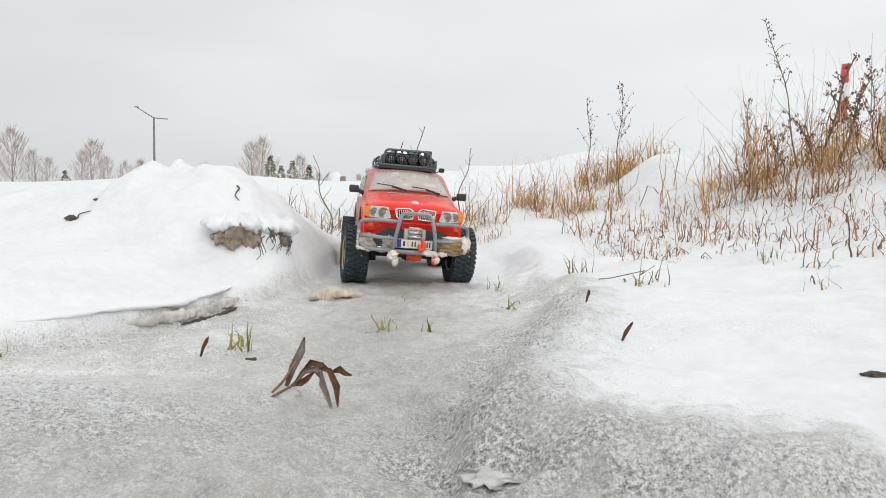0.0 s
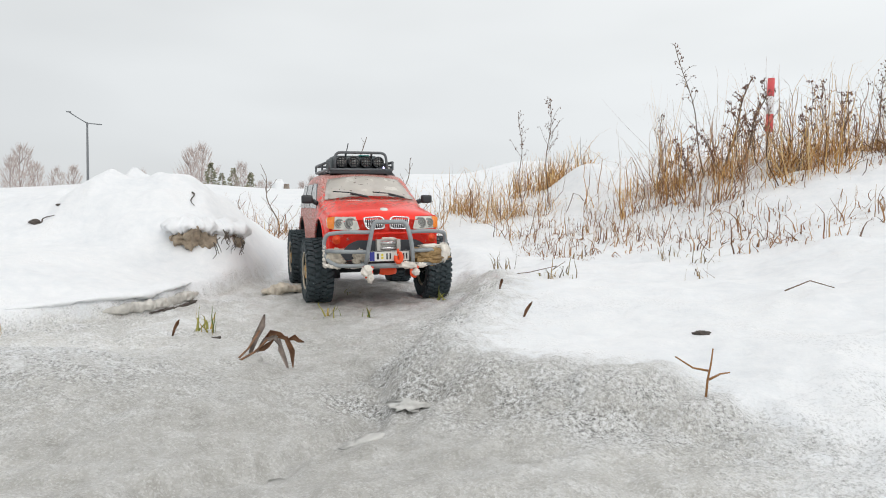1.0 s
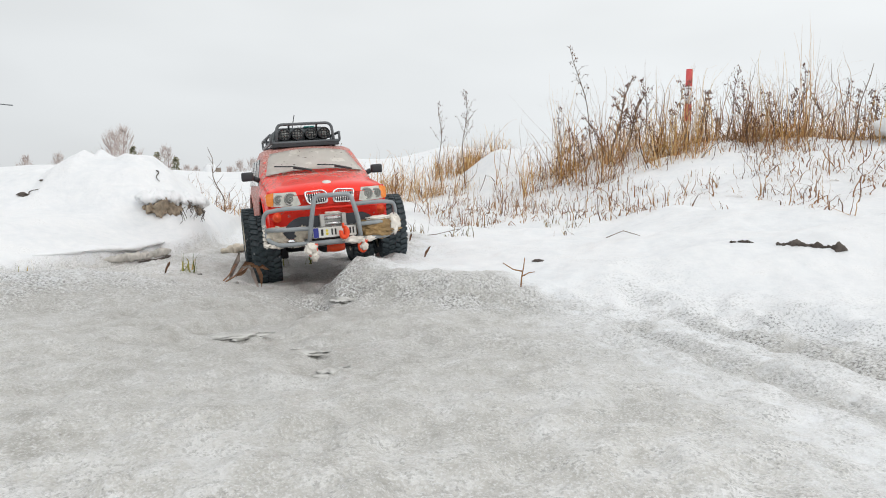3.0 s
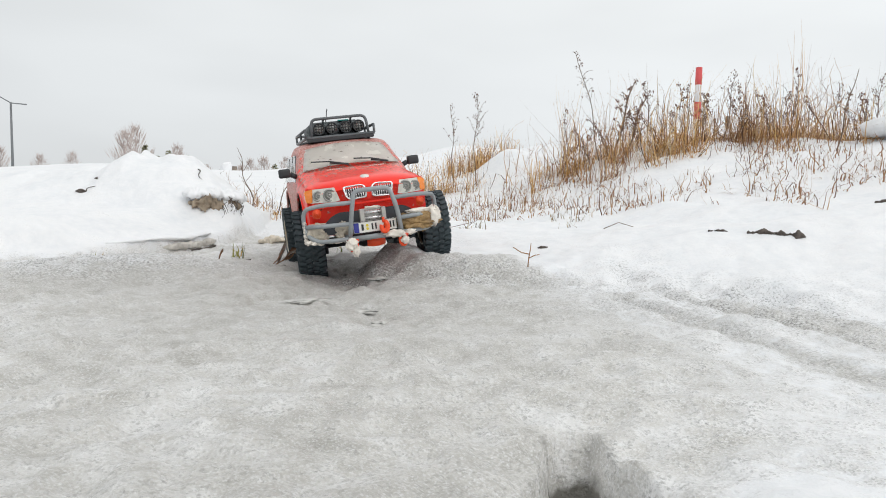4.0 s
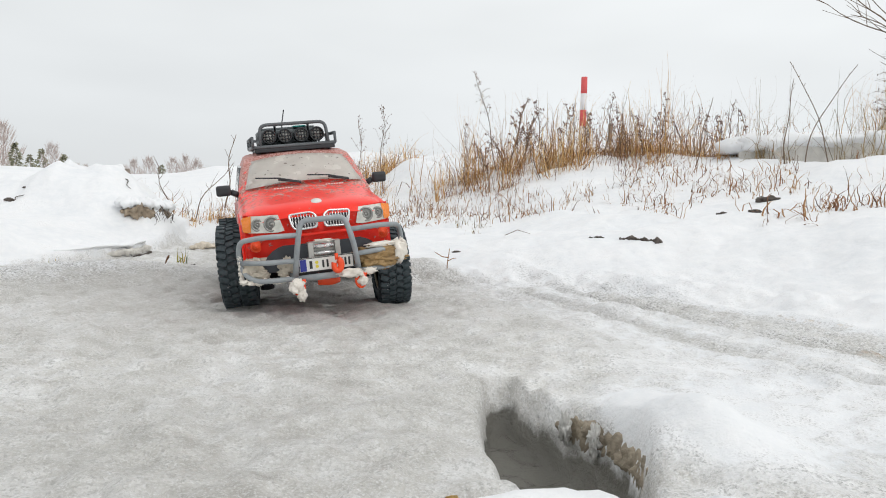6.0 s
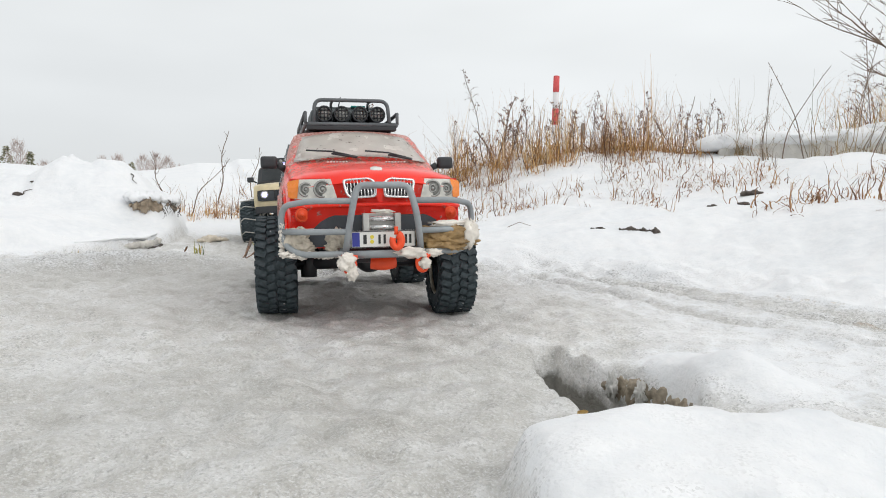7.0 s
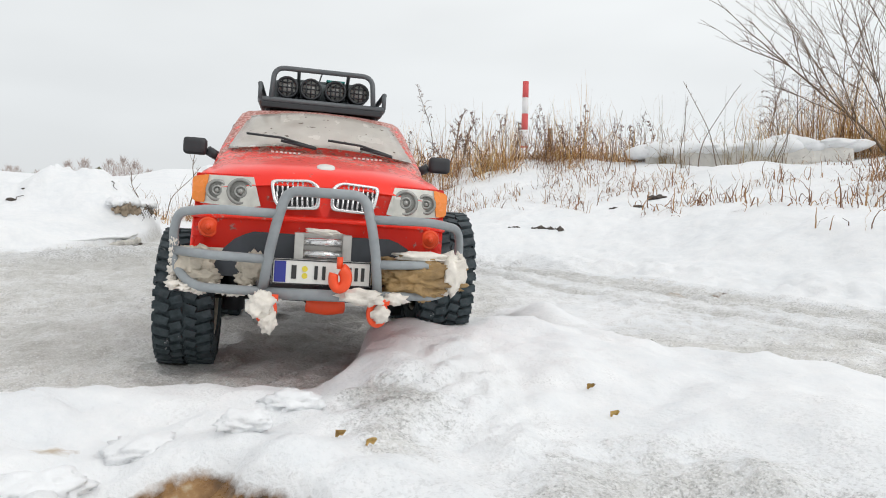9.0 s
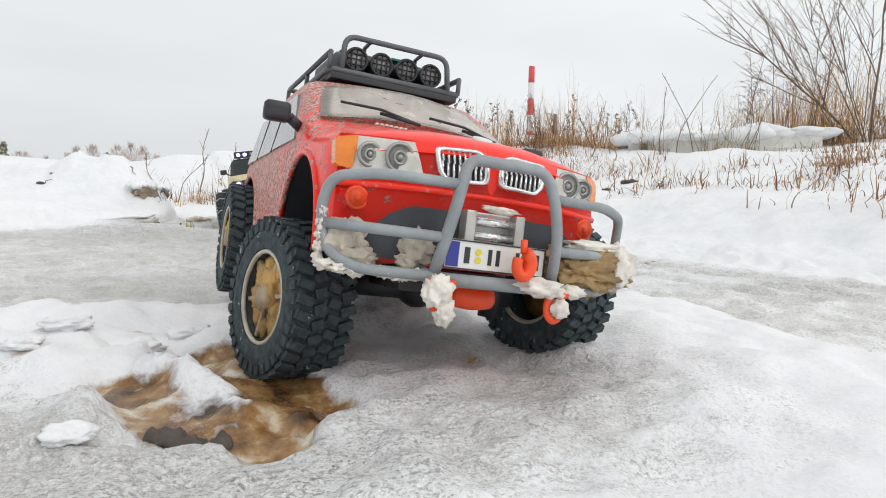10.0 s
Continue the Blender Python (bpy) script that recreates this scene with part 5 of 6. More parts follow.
    x, y = rng.uniform(0.35, 2.3, 11000), rng.uniform(0.40, 2.2, 11000)
    m = (vnoise(x * 5, y * 5, 77) + 0.5 * vnoise(x * 13, y * 13, 78) > 0.52 - 0.95 * step(0.95, 1.8, y + 0.25 * (x - 1))) & (y > 1.02 - 0.28 * (x - 0.4)) & (y < 2.15 - 0.25 * np.maximum(0, x - 1))
    x, y = x[m], y[m]
    blades("snowy_grass", on_ground(x, y), rng.uniform(0.02, 0.10, len(x)) * rng.uniform(0.5, 1.2, len(x)), M_RUST, "short brown blades poking through snow", "grass", seed=16, hook=0.6, widths=(0.0014, 0.0036), bend=(0.6, 2.8), tilt=1.2)
    rng = np.random.RandomState(25)
    x, y = rng.uniform(0.85, 2.4, 6000), rng.uniform(-0.5, 1.3, 6000)
    m = (ground(x, y)[0] > 0.072 + 0.02 * vnoise(x * 4, y * 4, 79)) & (vnoise(x * 7, y * 7, 80) + 0.6 * vnoise(x * 17, y * 17, 81) > 0.20)
    x, y = x[m], y[m]
    blades("snowy_grass", on_ground(x, y), rng.uniform(0.02, 0.10, len(x)), M_RUST, "clumps of brown bent blades in snow", "grass", seed=26, hook=0.7, widths=(0.0016, 0.004), bend=(0.5, 2.4), tilt=0.9)
    for k, (cx, cy) in enumerate(((1.50, 0.06), (1.62, 0.20), (1.36, 0.00), (1.05, 0.28))):
        rng = np.random.RandomState(90 + k)
        x, y = rng.normal(cx, 0.05, 70), rng.normal(cy, 0.04, 70)
        blades("dark_scrub", on_ground(x, y), rng.uniform(0.02, 0.07, 70), M_RUST, "dark tangle of dead stems in snow", "scrub", seed=95 + k, hook=0.8, widths=(0.002, 0.005), bend=(0.5, 2.2))
    x, y, rng = along([(0.22, 1.25), (0.45, 1.15), (0.7, 1.0)], 110, 0.10, 17)
    blades("snowy_grass", on_ground(x, y), rng.uniform(0.015, 0.05, 110), M_DULL, "sparse dull blades in thin snow", "grass", seed=18, hook=0.4, widths=(0.0016, 0.0032), bend=(0.2, 1.3))
    # brush behind the track
    x, y, rng = along([(-0.42, 1.75), (-0.25, 1.9), (0.02, 2.0)], 300, 0.10, 21)
    blades("brush", on_ground(x, y), rng.uniform(0.05, 0.14, 300), M_RUST, "low tangle of bare twigs in snow", "brush", seed=22, hook=0.7, widths=(0.0012, 0.0026), bend=(0.5, 2.0))
    x, y, rng = along([(-0.25, 1.75), (0.0, 1.9), (0.1, 2.0)], 420, 0.07, 23)
    blades("brush", on_ground(x, y), rng.uniform(0.03, 0.08, 420), M_STRAW, "flattened straw beside the track", "brush", seed=24, hook=0.7, widths=(0.0014, 0.003), bend=(0.8, 2.2))


def weed(name, x, y, h, seed, label, leanx=0.0, leany=0.0, twigs=14, reach=0.22, start=0.45, seeds=5, r=0.0020, droop=0.0):
    """A dry weed: stem, twigs and seed heads."""
    rng = random.Random(seed)
    w = thing(name, label, "weed", pose(x, y, gz(x, y) - 0.01))
    stem = [Vector((leanx * u ** 1.5 + 0.008 * math.sin(9 * u + seed), leany * u ** 1.5 + 0.008 * math.cos(7 * u + seed), h * u)) for u in [k / 10 for k in range(11)]]
    bm = bmesh.new()
    tube(bm, stem, r, 6, r * 0.4)
    part("stem", bm, M_STEM, w)
    bt, bs = bmesh.new(), bmesh.new()
    for k in range(twigs):
        u = start + (1 - start) * (k + rng.random()) / twigs
        i = min(9, int(u * 10))
        p = stem[i].lerp(stem[i + 1], u * 10 - i)
        a, length = rng.uniform(0, 6.28), reach * h * (1.15 - u) * rng.uniform(0.5, 1.2)
        pts = [p]
        for j in range(1, 5):
            v = j / 4
            pts.append(p + Vector((math.cos(a) * length * v * 0.7 + rng.uniform(-1, 1) * 0.05 * length, math.sin(a) * length * v * 0.7 + rng.uniform(-1, 1) * 0.05 * length, length * (v - droop * v * v))))
        tube(bt, pts, r * 0.45, 4, r * 0.2)
        for j in range(seeds):
            q = pts[rng.randint(1, 4)] + Vector((rng.uniform(-1, 1), rng.uniform(-1, 1), rng.uniform(-1, 1))) * 0.006
            s = rng.uniform(0.0011, 0.0027)
            bmesh.ops.create_icosphere(bs, subdivisions=1, radius=s, matrix=Matrix.Translation(q) @ Matrix.Diagonal((1, rng.uniform(0.5, 1), rng.uniform(0.8, 1.8), 1)))
    tagged(part("twigs", bt, M_STEM, w), kind="stuff")
    if seeds:
        tagged(part("seed_head", bs, M_SEED, w), kind="stuff")
    else:
        bs.free()
    return w


def weeds():
    weed("tall_weed", 0.60, 2.42, 0.40, 1, "tall thin dry weed with small seed heads", 0.01, 0, 16, 0.30, 0.45, 5)
    weed("tall_weed", 0.51, 2.45, 0.36, 2, "tall thin dry weed with sparse seed heads", -0.01, 0, 12, 0.26, 0.5, 4)
    weed("plumed_weed", 1.02, 2.02, 0.43, 3, "tall grey weed with feathery drooping plume", -0.10, 0.02, 18, 0.30, 0.55, 3, 0.0022, 0.6)
    weed("dark_weed", 1.06, 1.95, 0.32, 4, "dark brown weed with thick curled leaves", 0.07, 0.0, 20, 0.25, 0.25, 9, 0.004, 0.4)
    weed("dark_weed", 1.10, 1.93, 0.27, 5, "dark brown weed with thick curled leaves", 0.10, 0.05, 16, 0.25, 0.3, 9, 0.0034, 0.4)
    for k, (x, y, h) in enumerate(((1.30, 1.85, 0.24), (1.42, 1.78, 0.27), (1.50, 1.80, 0.22), (1.66, 1.72, 0.26), (1.78, 1.68, 0.22), (1.20, 1.95, 0.27), (0.90, 2.08, 0.26), (1.9, 1.62, 0.26))):
        weed("rusty_weed", x, y, h, 10 + k, "rusty brown weed with clustered seed heads", 0.03 * math.sin(k * 2.1), 0, 12, 0.3, 0.45, 5, 0.0018)
    rng = random.Random(71)
    for k in range(22):
        u = (k + rng.random()) / 22
        x, y = 0.86 + 1.15 * u, 2.06 - 0.46 * u + rng.uniform(-0.10, 0.10)
        weed("rusty_weed", x, y, rng.uniform(0.13, 0.25), 80 + k, "rusty brown weed with clustered seed heads", rng.uniform(-0.09, 0.09), rng.uniform(-0.05, 0.05), 11, 0.42, 0.3, 8, 0.0019, 0.5)
    weed("sapling", -0.10, 2.16, 0.31, 30, "thin bare sapling in snow", 0.03, 0, 7, 0.3, 0.2, 0, 0.0030)
    weed("sapling", -0.30, 1.85, 0.20, 31, "thin bare sapling in snow", -0.05, 0, 7, 0.4, 0.2, 0, 0.0024)
    weed("sapling", -0.22, 1.80, 0.22, 32, "thin bare leaning twig in snow", 0.14, 0, 5, 0.4, 0.3, 0, 0.0022)
    weed("sapling", 0.05, 2.5, 0.24, 33, "thin bare curved twig in snow", 0.05, 0, 4, 0.3, 0.5, 0, 0.0026)
    # curled weeds beside the shrub
    rng = random.Random(91)
    for k in range(9):
        x, y = 2.38 + rng.uniform(-0.16, 0.16), 1.20 + rng.uniform(-0.12, 0.12) - 0.1 * (k % 3)
        weed("feathery_weed", x, y, rng.uniform(0.30, 0.62), 120 + k, "tall dry weed with fine curled drooping twigs", rng.uniform(-0.10, 0.16), 0, 22, 0.40, 0.25, 3, 0.0022, 0.7)
    # long crossing stalks on the slope
    for k, (x, y, h, lx) in enumerate(((1.78, 1.10, 0.36, 0.22), (1.72, 1.12, 0.30, 0.02), (1.86, 1.06, 0.34, -0.20), (2.02, 0.92, 0.30, 0.15), (1.5, 1.3, 0.26, 0.06))):
        weed("stalk", x, y, h, 40 + k, "single leaning dry stalk", lx, 0, 3, 0.15, 0.7, 0, 0.0024)


def shrub(name, x, y, seed, label, count, h, lean):
    """A bare shrub of forked branches."""
    rng = random.Random(seed)
    s = thing(name, label, "shrub", pose(x, y, gz(x, y) - 0.02))
    for k in range(count):
        bm = bmesh.new()

        def grow(p, d, length, r, depth):
            pts = [p]
            for j in range(6):
                d = (d + Vector((rng.uniform(-1, 1), rng.uniform(-1, 1), rng.uniform(-0.5, 0.6))) * 0.14).normalized()
                pts.append(pts[-1] + d * length / 6)
            tube(bm, pts, r, 5, r * 0.45)
            if depth:
                for _ in range(9 if depth == 2 else 5):
                    i = rng.randint(2, 6)
                    dd = (d + Vector((rng.uniform(-1, 1), rng.uniform(-1, 1), rng.uniform(-0.3, 0.8))) * 0.65).normalized()
                    grow(pts[i], dd, length * rng.uniform(0.3, 0.55), r * 0.5, depth - 1)
        d = Vector((lean[0] + 0.5 * math.sin(k * 2.4), lean[1] + 0.4 * math.cos(k * 1.9), 1.0)).normalized()
        grow(Vector((rng.uniform(-0.06, 0.06), rng.uniform(-0.06, 0.06), 0)), d, h * rng.uniform(0.7, 1.05), 0.0058 if k < 2 else 0.0028, 2)
        part("branch", bm, M_STEM, s)


def leaf_mesh(bm, pts, width, curl=0.5, seed=0):
    """A curled leaf along points."""
    rows = []
    pts = [Vector(p) for p in pts]
    n = len(pts) - 1
    for i, p in enumerate(pts):
        d = (pts[min(i + 1, n)] - pts[max(i - 1, 0)]).normalized()
        side = d.cross(Vector((0.3 * math.sin(seed), -1, 0.3))).normalized()
        up = side.cross(d)
        w = width * (math.sin(math.pi * min(1.0, (i + 0.35) / (n + 0.5))) ** 0.8) * (1 + 0.2 * math.sin(i * 2.7 + seed))
        rows.append([bm.verts.new(p + side * w * u + up * w * curl * (u * u - 0.3) + up * 0.0008 * math.sin(5 * u + i)) for u in (-1, -0.5, 0, 0.5, 1)])
    for a, b in zip(rows, rows[1:]):
        for k in range(4):
            bm.faces.new((a[k], a[k + 1], b[k + 1], b[k]))
    bmesh.ops.solidify(bm, geom=bm.faces[:], thickness=0.0006)


def small_plants():
    # frozen plant with curled leaves in the rut
    p = thing("dead_plant", "withered brown plant frozen into the ice", "plant", pose(-0.103, 0.522, gz(-0.103, 0.522) - 0.004))
    bm = bmesh.new()
    leaf_mesh(bm, [(-0.022, 0.03, 0.008), (-0.018, 0.035, 0.022), (-0.012, 0.04, 0.035), (-0.010, 0.042, 0.046)], 0.0036, 0.9, 1)
    part("leaf", bm, M_LEAFPALE, p, "pale frosted upright leaf")
    for k, pts in enumerate(([(-0.010, 0.0, 0.016), (-0.002, 0, 0.028), (0.008, -0.002, 0.030), (0.013, -0.004, 0.022)], [(0.010, -0.002, 0.031), (0.018, -0.003, 0.030), (0.024, -0.004, 0.018), (0.025, -0.005, 0.002)], [(-0.004, 0.004, 0.026), (0.004, 0.003, 0.034), (0.012, 0.0, 0.033), (0.020, 0.0, 0.027)], [(0.012, -0.003, 0.030), (0.014, -0.005, 0.020), (0.018, -0.006, 0.010), (0.021, -0.006, 0.0)], [(0.020, 0, 0.028), (0.026, 0, 0.030), (0.030, -0.001, 0.027), (0.035, -0.002, 0.026)], [(-0.008, -0.002, 0.018), (-0.003, -0.004, 0.020), (0.002, -0.005, 0.024), (0.007, -0.005, 0.029)])):
        bm = bmesh.new()
        leaf_mesh(bm, pts, 0.0027, 0.9, k + 2)
        part("leaf", bm, M_LEAFPALE if k in (0, 3) else M_LEAF, p)
    bm = bmesh.new()
    tube(bm, [(-0.034, -0.005, 0.004), (-0.024, 0, 0.009), (-0.012, 0, 0.016), (0.0, 0, 0.028)], 0.0012, 6)
    tube(bm, [(-0.034, -0.004, 0.003), (-0.022, 0.02, 0.015), (-0.014, 0.036, 0.03)], 0.0011, 6)
    part("stalk", bm, M_LEAF, p)
    bm = bmesh.new()
    lump(bm, (-0.020, 0.012, 0.002), (0.014, 0.018, 0.006), 3, 0.5)
    part("ice_crust", bm, M_ICE, p, "crust of ice round the stalk")
    # small tufts
    for k, (x, y, n, h) in enumerate(((-0.205, 0.700, 14, 0.038), (-0.072, 0.835, 10, 0.034), (-0.018, 0.830, 8, 0.030), (0.095, 1.19, 9, 0.030), (-0.42, 0.66, 7, 0.028), (-0.45, 0.60, 6, 0.024), (0.098, 0.98, 6, 0.03), (-0.055, 1.08, 6, 0.02))):
        rng = np.random.RandomState(50 + k)
        xs, ys = x + rng.normal(0, 0.007, n), y + rng.normal(0, 0.007, n)
        blades("grass_tuft", on_ground(xs, ys, 0.003), rng.uniform(0.4, 1.1, n) * h, M_FRESH, "small yellow-green grass tuft in ice", "grass tuft", seed=60 + k, widths=(0.0014, 0.004), bend=(0.2, 1.7), hook=0.4, kind="")
    # scattered single leaves and twigs
    for k, (x, y, L, hgt) in enumerate(((0.170, 0.634, 0.012, 0.018), (0.16, 0.76, 0.004, 0.014), (-0.235, 0.675, 0.010, 0.020))):
        bm = bmesh.new()
        z = gz(x, y)
        leaf_mesh(bm, [(x - L * 0.3, y, z - 0.002), (x, y, z + hgt * 0.45), (x + L * 0.35, y, z + hgt * 0.8), (x + L * 0.55, y, z + hgt)], 0.0020, 0.9, k)
        tagged(part("dead_leaf", bm, M_LEAF), "dark curled dead leaf sticking out of snow", "leaf")
    for k, (x, y, pts) in enumerate(((0.285, 1.04, [(-0.085, 0, 0.002), (-0.03, 0, 0.008), (0.02, 0.0, 0.02), (0.012, 0, 0.012), (0.035, 0, 0.028)]), (0.234, 0.318, [(0.0, 0, -0.004), (0.001, 0, 0.012), (0.003, 0, 0.023), (0.004, 0.0, 0.034)]), (0.234, 0.320, [(0.002, 0, 0.018), (-0.009, 0, 0.020), (-0.022, 0, 0.028)]), (0.234, 0.316, [(0.001, 0, 0.013), (0.009, 0, 0.017), (0.016, 0, 0.018)]), (0.5, 0.62, [(-0.03, 0, 0.002), (0.0, 0, 0.014), (0.03, 0.0, 0.006)]))):
        bm = bmesh.new()
        z = gz(x, y)
        tube(bm, [(x + a, y + b, z + c) for a, b, c in pts], 0.0009, 6, 0.0005)
        tagged(part("twig", bm, M_STRAW if k in (1, 2, 3) else M_STEM), "thin dry twig lying in the snow", "twig")
    for k, (x, y) in enumerate(((-0.006, -0.762), (-0.016, -0.800), (-0.163, -0.812), (-0.058, -0.562), (-0.172, -0.79), (-0.10, -0.93))):
        bm = bmesh.new()
        z = gz(x, y) + 0.0015
        leaf_mesh(bm, [(x - 0.002, y, z), (x - 0.001, y + 0.001, z + 0.002), (x + 0.001, y, z + 0.002), (x + 0.003, y, z + 0.003)], 0.0016, 0.7, k)
        tagged(part("leaf_scrap", bm, M_AMBERLEAF), "tiny orange leaf scrap on the snow", "leaf")


M_AMBERLEAF = plain("orange_leaf", (0.80, 0.50, 0.20), 0.8, var=0.5, scale=200)


# ------------------------------------------------------------ clods, ledges, broken ice
M_RIMSOIL = plain("rim_soil", (0.34, 0.29, 0.22), 0.7, var=0.6, scale=220, bump=0.004)


def crust(name, path, half, tall, amp, freq, material, label, category, n=110, m=20):
    """A rough mass swept along a path, half wide and tall to each side of it."""
    path = [Vector(p) for p in path]
    seg = [0.0]
    for a, b in zip(path, path[1:]):
        seg.append(seg[-1] + (b - a).length)
    bm = bmesh.new()
    rings = []
    for i in range(n + 1):
        s = seg[-1] * i / n
        c = Vector([float(np.interp(s, seg, [p[k] for p in path])) for k in range(3)])
        d = Vector([float(np.interp(min(s + 0.01, seg[-1]), seg, [p[k] for p in path]) - np.interp(max(s - 0.01, 0), seg, [p[k] for p in path])) for k in range(3)]).normalized()
        side = Vector((d.y, -d.x, 0)).normalized()
        ease = min(1.0, 6 * i / n, 6 * (n - i) / n) ** 0.5 + 0.02
        row = []
        for j in range(m):
            a = 2 * math.pi * j / m
            p = c + side * (half * ease * math.cos(a)) + Vector((0, 0, tall * ease * math.sin(a)))
            q = p * freq
            k = noise.noise(q) + 0.5 * noise.noise(q * 2.3) + 0.28 * noise.noise(q * 5.1)
            out = side * math.cos(a) + Vector((0, 0, math.sin(a)))
            row.append(bm.verts.new(p + out * (amp * k * min(1.0, ease))))
        rings.append(row)
    for a, b in zip(rings, rings[1:]):
        for j in range(m):
            bm.faces.new((a[j], a[(j + 1) % m], b[(j + 1) % m], b[j]))
    bm.faces.new(rings[0])
    bm.faces.new(rings[-1][::-1])
    return tagged(part(name, bm, material), label, category)


def clods():
    spots = [(0.562, 0.381, 0.006, 2), (0.308, 0.490, 0.006, 2), (0.550, 0.385, 0.004, 1), (0.90, 0.35, 0.010, 2), (0.86, 0.40, 0.008, 2), (1.18, 0.62, 0.02, 2), (-0.63, 1.17, 0.009, 2), (-0.60, 1.20, 0.005, 1), (-0.185, 0.665, 0.006, 1), (0.165, -0.61, 0.006, 1)]
    for k, (x, y, r, n) in enumerate(spots):
        bm = bmesh.new()
        for j in range(n):
            lump(bm, (x + j * r * 0.7, y - j * r * 0.55, gz(x + j * r * 0.7, y - j * r * 0.55) + r * 0.05), (r, r * 0.7, r * 0.45), k * 3 + j, 0.6, 3)
        tagged(part("soil_clod", bm, M_SOIL_SHADE), "dark clod of soil showing through snow", "soil clod")
    crust("root", [(x, y, gz(x, y) + 0.001) for x, y in ((0.596, 0.360), (0.608, 0.338), (0.624, 0.316), (0.646, 0.290))], 0.005, 0.005, 0.008, 90, M_SOIL_SHADE, "dark twisted root showing through snow", "root", n=60, m=12)
    # brown earth face under the end of the left mound, and the snow over it
    face = [(-0.355, 1.075), (-0.335, 1.062), (-0.310, 1.066), (-0.285, 1.088), (-0.264, 1.12), (-0.250, 1.165)]
    crust("earth_bank", [(x - 0.012, y + 0.020, 0.064 - 0.06 * max(0, x + 0.33)) for x, y in face], 0.010, 0.012, 0.017, 80, M_EARTH, "brown frozen earth face under overhanging snow", "earth")
    crust("snow_lip", [(x - 0.022, y + 0.040, 0.086 - 0.12 * max(0, x + 0.33)) for x, y in face], 0.036, 0.014, 0.015, 48, M_SNOW, "overhanging lip of snow above bare earth", "snow")
    rng = random.Random(77)
    for k, (x, y, z) in enumerate(((-0.250, 1.120, 0.060), (-0.262, 1.10, 0.070), (-0.272, 1.085, 0.075), (-0.285, 1.075, 0.062), (-0.258, 1.11, 0.062))):
        bm = bmesh.new()
        for j in range(3):
            q, pts = Vector((x + rng.uniform(-0.008, 0.008), y, z + rng.uniform(-0.004, 0.008))), []
            for i in range(5):
                pts.append(tuple(q))
                q = q + Vector((rng.uniform(-0.006, 0.006), rng.uniform(-0.004, 0.001), -rng.uniform(0.004, 0.008)))
            tube(bm, pts, 0.0010, 5, 0.0005)
        tagged(part("root", bm, M_SOIL_SHADE), "thin dark roots hanging from frozen earth", "root")
    for k, (x, y, dx, dy) in enumerate(((-0.372, 1.250, 0.014, -0.045), (-0.62, 1.16, 0.022, 0.010))):
        bm = bmesh.new()
        pts = [(x + dx * u + 0.004 * math.sin(7 * u + k), y + dy * u, gz(x + dx * u, y + dy * u) + 0.0015 + 0.008 * u * (1 - u)) for u in [j / 6 for j in range(7)]]
        tube(bm, pts, 0.0016, 6, 0.0006)
        tagged(part("root", bm, M_SOIL_SHADE), "dark bent root lying on the snow mound", "root")
    # undercut ledge along the left bank
    edge = [(-0.425, 0.70), (-0.357, 0.775), (-0.318, 0.822), (-0.300, 0.90), (-0.288, 0.976)]
    crust("snow_ledge", [(x - 0.016, y + 0.008, gz(x - 0.045, y + 0.01) - 0.004) for x, y in edge], 0.018, 0.005, 0.004, 36, M_SNOW, "undercut snow ledge along the icy track", "snow")
    crust("ledge_ice", [(x + 0.001, y - 0.001, -0.016) for x, y in edge[1:]], 0.004, 0.007, 0.004, 90, M_LEDGE, "face of dirty layered ice under a snow ledge", "ice")
    # thin dark strip put in as the shade line at the ledge foot
    crust("ledge_shade", [(x + 0.006, y - 0.004, gz(x + 0.03, y - 0.02) + 0.0005) for x, y in edge[2:]], 0.002, 0.0022, 0.0022, 90, M_SOIL_SHADE, "dark strip standing in for shade under a ledge of ice", "soil")
    crust("ice_lump", [(-0.205, 1.06, -0.024), (-0.17, 1.075, -0.022), (-0.125, 1.10, -0.024)], 0.016, 0.008, 0.010, 50, M_SLUSH, "yellowish lump of ice at the track", "ice")
    # crumbling rim of the hole
    rim = [(0.110, -0.325), (0.119, -0.345), (0.125, -0.375), (0.127, -0.410), (0.116, -0.440), (0.102, -0.475), (0.084, -0.505)]
    crust("hole_rim", [(x, y, -0.060) for x, y in rim], 0.004, 0.011, 0.006, 190, M_RIMSOIL, "crumbling brown rim of a hole in the ice", "ice")
    for k, (x, y, h) in enumerate(((0.114, -0.338, 0.011), (0.123, -0.366, 0.012))):
        bm = bmesh.new()
        lump(bm, (x - 0.004, y - 0.004, -0.058), (0.004, 0.005, h), 310 + k, 0.6, 4, 2.2)
        tagged(part("icicle", bm, M_ICE), "dirty ice hanging from the rim of a hole", "ice")
    # clumps of snow thrown up round the melt pit
    for k, (x, y, size) in enumerate(((-0.322, -0.985, 0.009), (-0.300, -0.795, 0.014), (-0.345, -0.775, 0.012), (-0.262, -0.765, 0.013), (-0.285, -0.815, 0.009), (-0.215, -0.775, 0.010), (-0.365, -0.82, 0.010), (-0.185, -0.735, 0.012))):
        bm = bmesh.new()
        lump(bm, (x, y, gz(x, y) + size * 0.12), (size * 1.3, size, size * 0.5), 340 + k, 0.38, 4, 1.1)
        tagged(part("snow_clump", bm, M_SNOW), "crumbled clump of snow beside a melt pit", "snow")
